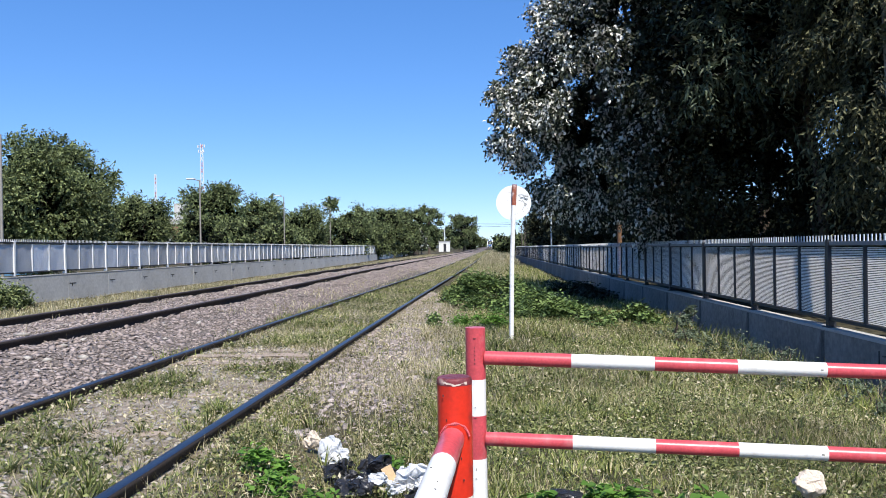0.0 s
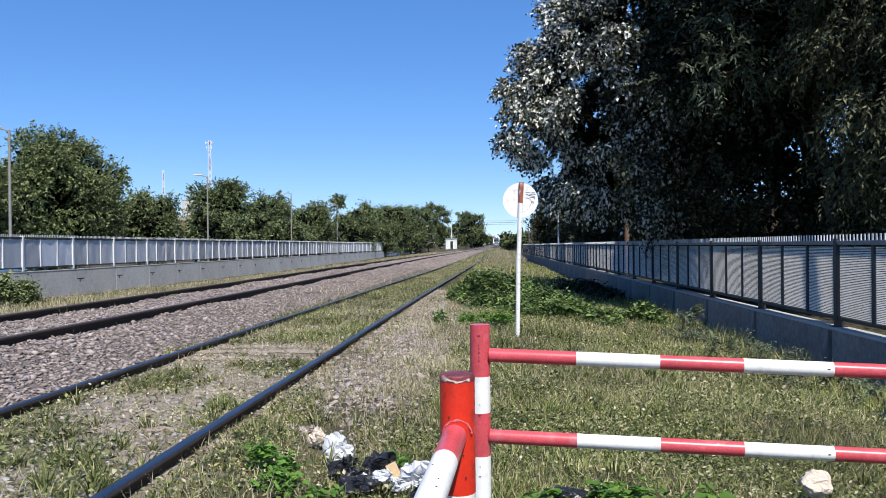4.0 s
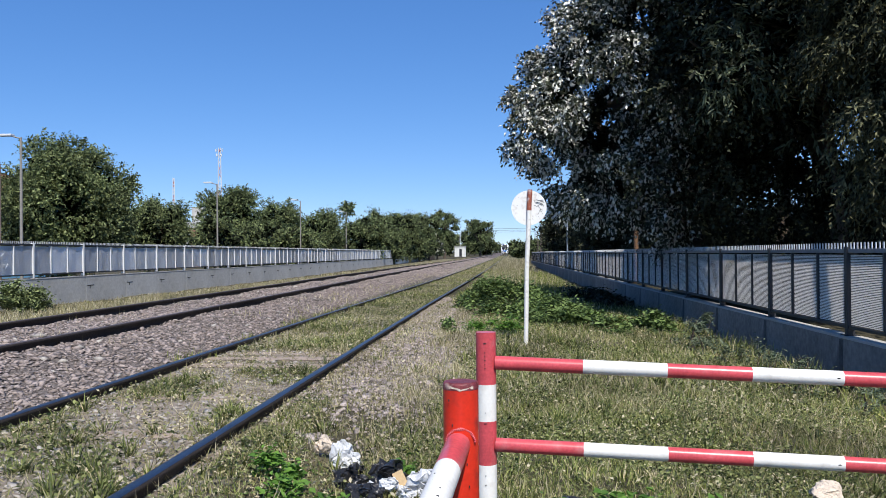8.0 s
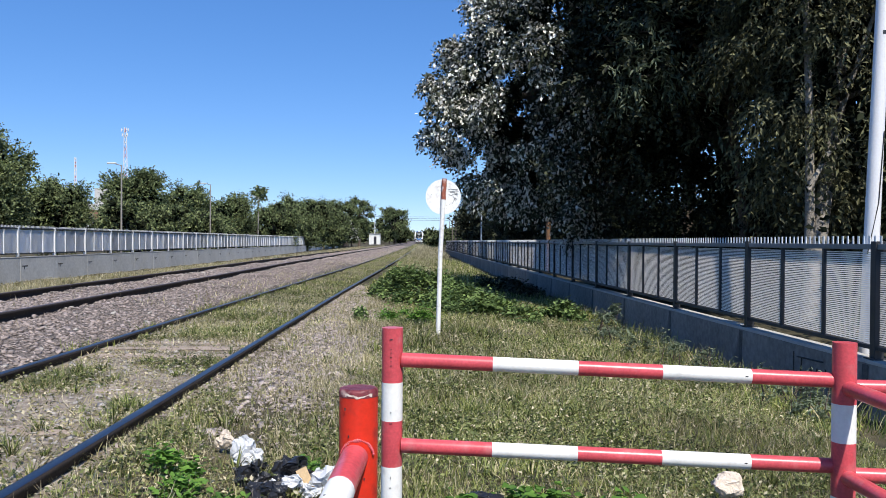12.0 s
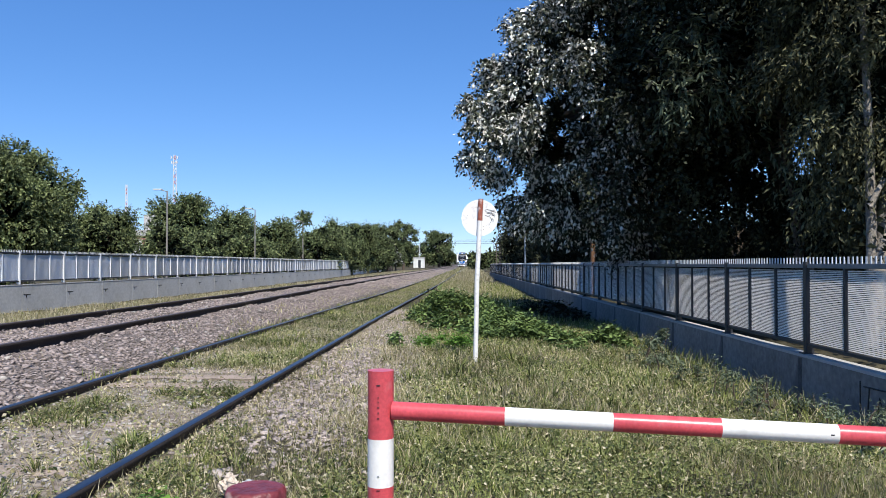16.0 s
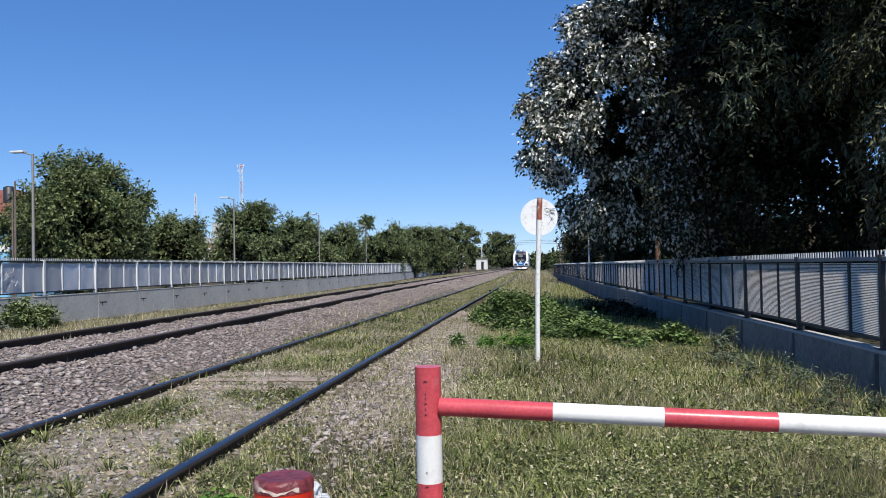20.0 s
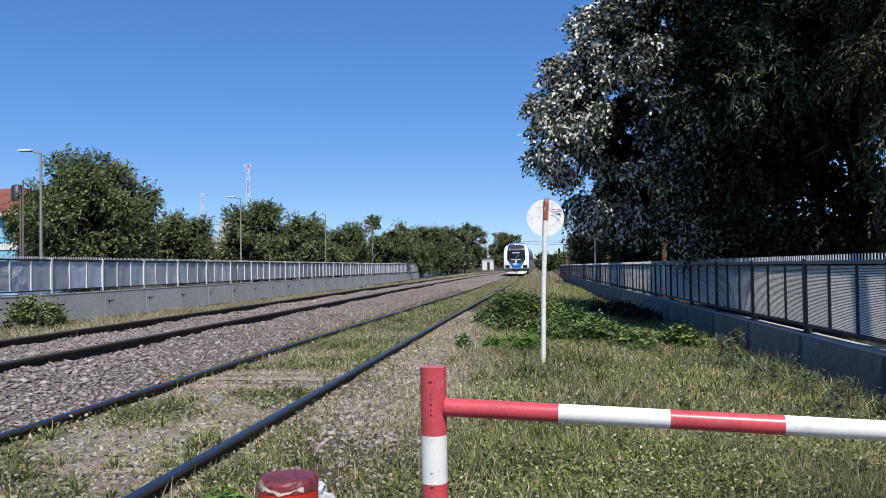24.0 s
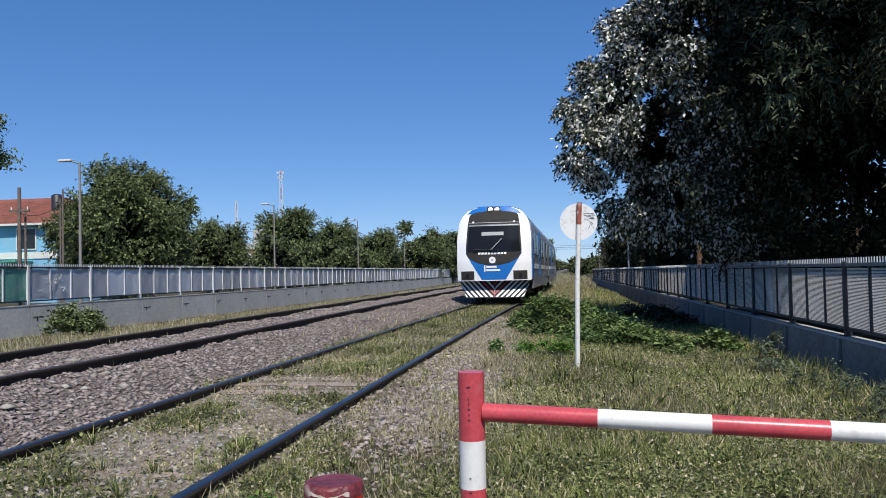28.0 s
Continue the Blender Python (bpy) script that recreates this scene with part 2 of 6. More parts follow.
def spread(y, ys, vs):
    y = np.asarray(y, float)
    return np.mean([np.interp(y + d, ys, vs) for d in ROW], axis=0)


def near_x(y):
    """Centre line of the near track."""
    return spread(y, [-80, 12, 33, 66, 96, 157, 219, 317, 420, 900], [-0.87, -0.87, -0.5, 0.12, 0.68, 1.85, 3.0, 4.0, 5.3, 12.0])


def rail_z(y):
    """Height of the near track's rail heads."""
    return spread(y, [-80, 0, 25, 50, 70, 96, 157, 219, 317, 420, 900], [0.02, 0.0, -0.14, -0.18, -0.14, -0.05, 0.15, 0.42, 0.68, 1.0, 2.2])


def far_x(y):
    return -4.18 + np.maximum(0, near_x(y) - 0.15)


def far_z(y):
    return rail_z(y) + np.interp(y, [-20, 10, 35, 60, 120, 200], [0.2, 0.25, 0.36, 0.34, 0.15, 0.05])


WALL_L, WALL_R = -12.5, 6.4


def ground_z(x, y):
    """Height of the ground, without its roughness."""
    x, y = np.broadcast_arrays(np.asarray(x, float), np.asarray(y, float))
    rz, cx, fx, fo = rail_z(y), near_x(y), far_x(y), far_z(y) - rail_z(y)
    z = np.empty(x.shape)
    for k in np.ndindex(x.shape):
        u, f = x[k] - cx[k] - 0.87, fx[k] - cx[k] - 0.87
        wl, wr = WALL_L - cx[k] - 0.87, WALL_R - cx[k] - 0.87
        wr = max(wr, 3.6)
        us = [wl - 1, wl, f - 3.0, f - 1.9, f - 1.3, f + 1.25, f + 1.75, min(-1.95, f + 2.6), -1.7, -0.04, 0.3, 1.1, 0.5 * wr, wr - 1.2, wr, wr + 1.5]
        hs = [-0.1, -0.32, -0.22, -0.1, fo[k] - 0.12, fo[k] - 0.12, fo[k] - 0.2, -0.07, -0.085, -0.085, -0.10, -0.17, -0.25, -0.4, -0.55, -0.1]
        z[k] = rz[k] + np.interp(u, us, hs)
    return z


# ---- building helpers ----
def part(name, bm, mat, parent=None, label="", smooth=False):
    me = bpy.data.meshes.new(name)
    bm.to_mesh(me)
    bm.free()
    me.materials.append(mat)
    if smooth:
        me.polygons.foreach_set("use_smooth", [True] * len(me.polygons))
    ob = new(name, me)
    ob.parent = parent
    if label:
        tagged(ob, label)
    return ob


def shared(name, me, parent, loc, rz=0.0):
    ob = new(name, me)
    ob.parent = parent
    ob.location = loc
    ob.rotation_euler = (0, 0, rz)
    return ob


def thing(name, label, category, group="", loc=(0, 0, 0), rz=0.0, kind=""):
    ob = new(name)
    ob.location = loc
    ob.rotation_euler = (0, 0, rz)
    return tagged(ob, label, category, group, kind)


def box(bm, lo, hi, bevel=0.0):
    vs = bmesh.ops.create_cube(bm, size=1.0)["verts"]
    c, s = (Vector(lo) + Vector(hi)) / 2, Vector(hi) - Vector(lo)
    for v in vs:
        v.co = Vector((v.co.x * s.x, v.co.y * s.y, v.co.z * s.z)) + c
    if bevel:
        es = list({e for v in vs for e in v.link_edges})
        bmesh.ops.bevel(bm, geom=es, offset=bevel, segments=2, profile=0.6, affect="EDGES")
    return bm


def boxed(lo, hi, bevel=0.0):
    return box(bmesh.new(), lo, hi, bevel)


def tube(bm, pts, radii, sides=12, caps=True):
    """A round tube through points, with a radius at each."""
    rings = []
    pts = [Vector(p) for p in pts]
    if not hasattr(radii, "__len__"):
        radii = [radii] * len(pts)
    for i, p in enumerate(pts):
        d = (pts[min(i + 1, len(pts) - 1)] - pts[max(i - 1, 0)]).normalized()
        a = d.orthogonal().normalized() if abs(d.z) > 0.9 else d.cross(Vector((0, 0, 1))).normalized()
        if abs(d.z) > 0.9:
            a = (Vector((1, 0, 0)) - d * d.x).normalized()
        b = d.cross(a)
        rings.append([bm.verts.new(p + (a * math.cos(t) + b * math.sin(t)) * radii[i]) for t in (2 * math.pi * k / sides for k in range(sides))])
    for r0, r1 in zip(rings, rings[1:]):
        for k in range(sides):
            bm.faces.new((r0[k], r0[(k + 1) % sides], r1[(k + 1) % sides], r1[k]))
    if caps:
        bm.faces.new([bm.verts.new(v.co) for v in reversed(rings[0])])
        bm.faces.new([bm.verts.new(v.co) for v in rings[-1]])
    return bm


def tubed(pts, radii, sides=12):
    return tube(bmesh.new(), pts, radii, sides)


def mesh_np(name, V, F, mat, smooth=False):
    """A mesh from arrays of places and of faces with one number of corners."""
    me = bpy.data.meshes.new(name)
    nv, nf, k = len(V), len(F), F.shape[1]
    me.vertices.add(nv)
    me.vertices.foreach_set("co", np.ascontiguousarray(V, np.float32).ravel())
    me.loops.add(nf * k)
    me.loops.foreach_set("vertex_index", np.ascontiguousarray(F, np.int32).ravel())
    me.polygons.add(nf)
    me.polygons.foreach_set("loop_start", np.arange(0, nf * k, k, dtype=np.int32))
    me.update(calc_edges=True)
    me.materials.append(mat)
    if smooth:
        me.polygons.foreach_set("use_smooth", np.ones(nf, bool))
    return me


def scattered(name, tv, tf, pos, R, s, mat, parent=None):
    """Many turned and scaled copies of a small template, as one mesh."""
    n, k = len(pos), len(tv)
    s = np.broadcast_to(np.asarray(s, float), (n,)) if np.ndim(s) < 2 else s
    sv = tv[None] * (s[:, None, None] if s.ndim == 1 else s[:, None, :])
    V = np.einsum("nij,nkj->nki", R, sv) + pos[:, None, :]
    F = tf[None] + (np.arange(n) * k)[:, None, None]
    ob = new(name, mesh_np(name, V.reshape(-1, 3), F.reshape(-1, tf.shape[1]), mat))
    ob.parent = parent
    return ob


def turns(rng, n, lean=1.0):
    """Turn matrices: any yaw, leaning off upright by up to lean radians."""
    a, b, c = rng.uniform(0, 2 * np.pi, n), rng.uniform(0, 1, n) ** 0.7 * lean, rng.uniform(0, 2 * np.pi, n)
    ca, sa, cb, sb = np.cos(a), np.sin(a), np.cos(b), np.sin(b)
    cc, sc = np.cos(c), np.sin(c)
    z, o = np.zeros(n), np.ones(n)
    Rz = np.stack([np.stack([ca, -sa, z], -1), np.stack([sa, ca, z], -1), np.stack([z, z, o], -1)], 1)
    Rx = np.stack([np.stack([o, z, z], -1), np.stack([z, cb, -sb], -1), np.stack([z, sb, cb], -1)], 1)
    Rc = np.stack([np.stack([cc, -sc, z], -1), np.stack([sc, cc, z], -1), np.stack([z, z, o], -1)], 1)
    return Rz @ Rx @ Rc


LEAF_V = np.array([(0, 0, 0), (0.3, 0.45, 0.08), (0, 1, -0.08), (-0.3, 0.45, 0.08)], float)
LEAF_F = np.array([(0, 1, 2), (0, 2, 3)])
ROUND_V = np.array([(0, 0, 0), (0.22, 0.2, 0.03), (0.30, 0.5, 0.07), (0.14, 0.82, 0.02), (0, 1, -0.1), (-0.14, 0.82, 0.02), (-0.30, 0.5, 0.07), (-0.22, 0.2, 0.03)], float)
ROUND_F = np.array([(0, 1, 2), (0, 2, 3), (0, 3, 4), (0, 4, 5), (0, 5, 6), (0, 6, 7)])
LANCE_V = np.array([(0, 0, 0), (0.11, 0.25, 0.03), (0.12, 0.5, 0.0), (0.05, 0.8, -0.14), (0, 1, -0.28), (-0.05, 0.8, -0.14), (-0.12, 0.5, 0.0), (-0.11, 0.25, 0.03)], float)
LONG_V = np.array([(0, 0, 0), (0.17, 0.4, 0.03), (0, 1, -0.25), (-0.17, 0.4, 0.03)], float)
BLADE_V = np.array([(-0.5, 0, 0), (0.5, 0, 0), (0.36, 0.12, 0.55), (-0.36, 0.12, 0.55), (0, 0.42, 1.0)], float)
BLADE_F = np.array([(0, 1, 2), (0, 2, 3), (3, 2, 4)])


def blades(name, rng, pos, h, w, mat, lean=0.5, parent=None):
    n = len(pos)
    hh = h * rng.uniform(0.45, 1.25, n)
    s = np.stack([w * rng.uniform(0.6, 1.3, n), hh, hh], -1)
    return scattered(name, BLADE_V, BLADE_F, pos, turns(rng, n, lean), s, mat, parent)


def cloud(rng, centres, n, spread_r, shell=0.35):
    """Places of leaves in clumps round centres (x, y, z, radius)."""
    c = np.asarray(centres, float)
    w = c[:, 3] ** 2
    pick = rng.choice(len(c), n, p=w / w.sum())
    d = rng.normal(size=(n, 3))
    d /= np.linalg.norm(d, axis=1)[:, None]
    r = np.minimum(np.abs(rng.normal(0, 0.5, n)) + shell * rng.uniform(0.2, 0.9, n), 1.3) * c[pick, 3] * spread_r
    return c[pick, :3] + d * r[:, None] * np.array([1, 1, 0.85])


def unit(v):
    return v / np.maximum(np.linalg.norm(v, axis=1), 1e-6)[:, None]


def sprigs(rng, centres, n, each, length, heart, droop=0.6, upright=0.6):
    """Places and turns of leaves that sit in two rows along drooping twigs, on clumps round a heart."""
    c = np.asarray(centres, float)
    w = c[:, 3] ** 2
    pick = rng.choice(len(c), n, p=w / w.sum())
    d = unit(rng.normal(size=(n, 3)))
    base = c[pick, :3] + d * (c[pick, 3] * rng.uniform(0.25, 0.95, n))[:, None] * np.array([1, 1, 0.85])
    way = unit(0.8 * d + 0.7 * unit(base - np.asarray(heart, float)) + np.array([0, 0, -droop]) * rng.uniform(0.3, 1.2, (n, 1)))
    ln = length * rng.uniform(0.6, 1.3, n)
    t = np.tile(np.linspace(0.1, 1.0, each), n)
    k = np.repeat(np.arange(n), each)
    side = unit(np.cross(way, rng.normal(size=(n, 3))))
    flip = np.where(np.tile(np.arange(each), n) % 2, 1.0, -1.0)
    pos = base[k] + way[k] * (ln[k] * t)[:, None]
    pos[:, 2] -= droop * 0.5 * ln[k] * t * t
    m = n * each
    Y = unit(way[k] * 0.6 + side[k] * (0.8 * flip)[:, None] + np.array([0, 0, -0.5 * droop]) + rng.normal(0, 0.3, (m, 3)))
    Z = np.array([0, 0, upright]) + rng.normal(0, 0.5, (m, 3))
    X = unit(np.cross(Y, Z))
    return pos, np.stack([X, Y, np.cross(X, Y)], -1)


def crown_points(rng, centre, radii, n, size, cut=None):
    """Clump centres spread through an egg-shaped crown, more of them near its skin."""
    out = []
    while len(out) < n:
        d = rng.normal(size=3)
        d /= np.linalg.norm(d)
        r = rng.uniform(0.35, 1.0) ** 0.5
        p = np.array(centre) + d * r * np.array(radii) * rng.uniform(0.85, 1.08)
        if cut is None or cut(p):
            out.append((*p, size * rng.uniform(0.6, 1.3)))
    return out


def tree(name, label, base, height, centre, radii, clumps, size, leaves, leaf, mat, seed, trunk_r=0.15, group="", bark=None, lean=1.6, tv=None, cut=None, limbs=8, inner=0, inner_leaf=0.4, twig=0.0, each=8, droop=0.6):
    """A tree: tapered trunk, limbs to the clumps, and a crown of many leaves."""
    rng = np.random.default_rng(seed)
    ob = thing(name, label, "tree", group)
    top = Vector(centre) + Vector((0, 0, radii[2] * 0.3))
    b = Vector(base)
    mid = b.lerp(top, 0.5) + Vector((rng.normal() * 0.15, rng.normal() * 0.15, 0))
    part("trunk", tubed([b - Vector((0, 0, 0.25)), b + Vector((0, 0, 0.3)), mid, top], [trunk_r * 1.25, trunk_r, trunk_r * 0.75, trunk_r * 0.3], 9), bark or M_TRUNK, ob, smooth=True)
    cs = crown_points(rng, centre, radii, clumps, size, cut)
    for c in cs[:: max(1, len(cs) // limbs)]:
        s = b.lerp(top, rng.uniform(0.35, 0.8))
        e = Vector(c[:3])
        part("limb", tubed([s, s.lerp(e, 0.5) + Vector((0, 0, 0.15)), e], [trunk_r * 0.4, trunk_r * 0.25, trunk_r * 0.1], 6), bark or M_TRUNK, ob, smooth=True)
    if twig:
        pos, R = sprigs(rng, cs, leaves // each, each, twig, centre, droop)
        leaves = len(pos)
    else:
        pos, R = cloud(rng, cs, leaves, 1.0), turns(rng, leaves, lean)
    scattered("crown", LEAF_V if tv is None else tv, LEAF_F, pos, R, leaf * rng.uniform(0.6, 1.3, leaves), mat, ob)
    # Darkened leaves inside the crown, so its depth reads as shade.
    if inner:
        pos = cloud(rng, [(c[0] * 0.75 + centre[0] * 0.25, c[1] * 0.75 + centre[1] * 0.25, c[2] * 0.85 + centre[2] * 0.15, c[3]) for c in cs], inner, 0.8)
        scattered("inner_crown", LEAF_V, LEAF_F, pos, turns(rng, inner, 1.7), inner_leaf * rng.uniform(0.6, 1.3, inner), L_INNER_SHADE, ob)
    return ob

# ---- ground ----
XS = np.unique(np.round(np.concatenate([np.linspace(-700, -60, 14), np.linspace(-60, -14, 24), np.arange(-14, -8, 0.5), np.arange(-8, 7.6, 0.15), np.arange(7.6, 30, 1.5), np.linspace(30, 700, 16)]), 3))
YS = np.unique(np.round(np.concatenate([np.linspace(-300, -8, 12), np.arange(-8, 2, 0.5), np.arange(2, 22, 0.16), np.arange(22, 60, 0.4), np.arange(60, 130, 1.5), np.linspace(130, 420, 60), np.linspace(440, 2500, 20)]), 3))
GX, GY = np.meshgrid(XS, YS)
rng = np.random.default_rng(3)
GZ = ground_z(GX, GY)
rough = rng.normal(0, 0.012, GZ.shape) + 0.03 * np.sin(GX * 1.7 + np.sin(GY * 0.9)) * np.sin(GY * 1.1 + GX * 0.4)
between = (GX > -2.6 + near_x(GY) + 0.87) & (GX < 0.2 + near_x(GY) + 0.87)
GZ = GZ + np.where(between, 0.25, 1.0) * rough * np.where(np.abs(GX) < 30, 1, 0)
GZ = np.where(GY > 900, rail_z(900.0), GZ)


def on_ground(x, y):
    """Heights of the built ground sheet."""
    i, j = np.clip(np.searchsorted(XS, x) - 1, 0, len(XS) - 2), np.clip(np.searchsorted(YS, y) - 1, 0, len(YS) - 2)
    fx, fy = (x - XS[i]) / (XS[i + 1] - XS[i]), (y - YS[j]) / (YS[j + 1] - YS[j])
    return (GZ[j, i] * (1 - fx) + GZ[j, i + 1] * fx) * (1 - fy) + (GZ[j + 1, i] * (1 - fx) + GZ[j + 1, i + 1] * fx) * fy


def wander(x, y, s=1.0):
    """A smooth uneven field, about -1 to 1."""
    return (np.sin(x * 1.3 * s + 2 * np.sin(y * 0.7 * s)) + np.sin(y * 1.9 * s + 1.7 * np.sin(x * 0.9 * s + 1)) + np.sin((x + y) * 2.7 * s + 4)) / 3


def zones(x, y):
    """Shares of ballast, bare dry soil and turf."""
    u = x - near_x(y) - 0.87 + 0.18 * wander(x * 2, y * 2)
    f = far_x(y) - near_x(y) - 0.87
    ballast = ((u > f - 1.75) & (u < -1.95)).astype(float)
    side = np.clip(1.5 - np.abs(u - 0.75 - 0.2 * wander(x, y * 0.5)) / 0.55, 0, 1) * np.clip((y - 6.2 - 0.5 * wander(x * 2, y)) / 1.2, 0, 1) * np.clip((24 - y) / 8, 0, 1)
    ballast = np.maximum(ballast, side * 0.95)
    soil = np.where((u > -1.85) & (u < 0.25), np.clip(0.8 + 0.9 * wander(x * 1.4 + 3, y * 1.1), 0, 1) * np.clip((20 - y) / 10, 0.12, 1), 0.12)
    return ballast, np.clip(soil, 0, 1) * (1 - ballast)


def ground_material():
    m = bpy.data.materials.new("trackside_ground")
    m.use_nodes = True
    n, l = m.node_tree.nodes, m.node_tree.links
    p = n["Principled BSDF"]
    p.inputs["Roughness"].default_value = 0.95
    p.inputs["Specular IOR Level"].default_value = 0.15
    tc = n.new("ShaderNodeTexCoord")

    def noisy(scale, lo, hi, c1, c2, detail=6):
        t = n.new("ShaderNodeTexNoise")
        t.inputs["Scale"].default_value, t.inputs["Detail"].default_value = scale, detail
        l.new(tc.outputs["Object"], t.inputs["Vector"])
        r = n.new("ShaderNodeMapRange")
        r.inputs[1].default_value, r.inputs[2].default_value = lo, hi
        l.new(t.outputs[0], r.inputs[0])
        x = n.new("ShaderNodeMix")
        x.data_type = "RGBA"
        x.inputs[6].default_value, x.inputs[7].default_value = (*c1, 1), (*c2, 1)
        l.new(r.outputs[0], x.inputs[0])
        return x.outputs[2], t.outputs[0]

    turf, tn = noisy(1.1, 0.35, 0.65, (0.022, 0.023, 0.011), (0.085, 0.074, 0.038))
    soil, sn = noisy(9.0, 0.35, 0.65, (0.17, 0.14, 0.115), (0.33, 0.285, 0.235))
    stone, bn = noisy(28.0, 0.35, 0.65, (0.06, 0.05, 0.045), (0.22, 0.19, 0.175))
    at = n.new("ShaderNodeAttribute")
    at.attribute_name = "cover"
    sp = n.new("ShaderNodeSeparateColor")
    l.new(at.outputs["Color"], sp.inputs[0])
    prev = turf
    for chan, col in ((1, soil), (0, stone)):
        x = n.new("ShaderNodeMix")
        x.data_type = "RGBA"
        l.new(sp.outputs[chan], x.inputs[0])
        l.new(prev, x.inputs[6])
        l.new(col, x.inputs[7])
        prev = x.outputs[2]
    l.new(prev, p.inputs["Base Color"])
    b = n.new("ShaderNodeBump")
    b.inputs["Strength"].default_value, b.inputs["Distance"].default_value = 0.8, 0.03
    l.new(bn, b.inputs["Height"])
    l.new(b.outputs[0], p.inputs["Normal"])
    return m


nx, ny = len(XS), len(YS)
idx = np.arange(nx * ny).reshape(ny, nx)
quads = np.stack([idx[:-1, :-1], idx[:-1, 1:], idx[1:, 1:], idx[1:, :-1]], -1).reshape(-1, 4)
ground_me = mesh_np("ground", np.stack([GX, GY, GZ], -1).reshape(-1, 3), quads, ground_material(), True)
zb, zs = zones(GX.ravel(), GY.ravel())
cover = ground_me.color_attributes.new("cover", "FLOAT_COLOR", "POINT")
cover.data.foreach_set("color", np.stack([zb, zs, 1 - zb - zs, np.ones_like(zb)], -1).astype(np.float32).ravel())
tagged(new("ground", ground_me), "uneven trackside ground of grass, dry soil and ballast", "ground", kind="structure")


# ---- tracks ----
PROFILE = [(-0.036, 0), (-0.036, -0.03), (-0.012, -0.045), (-0.01, -0.125), (-0.068, -0.14), (-0.068, -0.155), (0.068, -0.155), (0.068, -0.14), (0.01, -0.125), (0.012, -0.045), (0.036, -0.03), (0.036, 0)]


def rail(parent, fx, fz, off, top, label):
    """One rail swept along its track, with its polished head as a part."""
    ys = np.concatenate([np.arange(-6, 40, 1.0), np.arange(40, 160, 4.0), np.arange(160, 520, 15.0)])
    xs, zs = fx(ys) + off, fz(ys)
    for name, prof, mat, lift in (("rail", PROFILE, M_RAILSIDE, 0.0), ("rail_head", [(-0.033, 0), (-0.026, 0.004), (0.026, 0.004), (0.033, 0)], top, 0.001)):
        k = len(prof)
        V = np.array([[(x + px, y, z + pz + lift) for px, pz in prof] for x, y, z in zip(xs, ys, zs)]).reshape(-1, 3)
        n = len(ys)
        F = [(i * k + j, i * k + (j + 1) % k, (i + 1) * k + (j + 1) % k, (i + 1) * k + j) for i in range(n - 1) for j in range(k - (name != "rail"))]
        ob = new(name, mesh_np(name, V, np.array(F), mat))
        ob.parent = parent
        if name == "rail":
            tagged(ob, label)


track_near = thing("railway_track", "worn railway track half sunk in grass, with shiny rail heads", "railway track", kind="structure")
rail(track_near, near_x, rail_z, 0.87, M_RAILTOP, "dark rusty rail")
rail(track_near, near_x, rail_z, -0.87, M_RAILTOP, "dark rusty rail")
track_far = thing("railway_track", "rusty raised railway track on grey ballast", "railway track", kind="structure")
rail(track_far, far_x, far_z, 0.9, M_RAILTOP2, "dark brown rail")
rail(track_far, far_x, far_z, -0.9, M_RAILTOP2, "dark brown rail")


def sleeper_mesh(seed):
    r = random.Random(seed)
    bm = boxed((-0.79, -0.125, -0.16), (0.79, 0.125, 0), 0.012)
    bmesh.ops.subdivide_edges(bm, edges=[e for e in bm.edges if e.calc_length() > 1], cuts=8)
    for v in bm.verts:
        v.co += Vector((r.uniform(-0.01, 0.01), r.uniform(-0.012, 0.012), r.uniform(-0.008, 0.006)))
    me = bpy.data.meshes.new("sleeper")
    bm.to_mesh(me)
    bm.free()
    me.materials.append(M_SLEEPER)
    return me


sleepers = [sleeper_mesh(i) for i in range(4)]

# ---- side walls with their fences ----
BAY = 3.0


def wall(name, x, ys, base, top, thick, out):
    """Concrete wall of separate lengths, with a pale coping. out: side of the track, +1 or -1."""
    ob = thing(name, "low concrete wall with a pale coping along the railway", "wall", kind="structure")
    me = bpy.data.meshes.new("concrete_panel")
    bm = boxed((-thick / 2, 0.006, base - 0.6), (thick / 2, BAY - 0.006, top), 0.008)
    bm.to_mesh(me)
    bm.free()
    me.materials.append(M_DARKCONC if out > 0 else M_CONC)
    mc = bpy.data.meshes.new("coping")
    bm = boxed((-thick / 2 - 0.008, 0.004, top), (thick / 2 + 0.008, BAY - 0.004, top + 0.035), 0.006)
    bm.to_mesh(mc)
    bm.free()
    mc.materials.append(M_COPING)
    for y in ys:
        shared("concrete_panel", me, ob, (x, y, 0))
        shared("coping", mc, ob, (x, y, 0))
    return ob


def louvre(h, w):
    """An open sheet of narrow tilted strips."""
    bm = bmesh.new()
    n = 44
    p = h / n
    for i in range(n):
        z0 = p * (i + 0.2)
        q = [bm.verts.new(c) for c in ((-0.0036, 0, z0), (-0.0036, w, z0), (0.0036, w, z0 + p * 0.6), (0.0036, 0, z0 + p * 0.6))]
        bm.faces.new(q)
    return bm


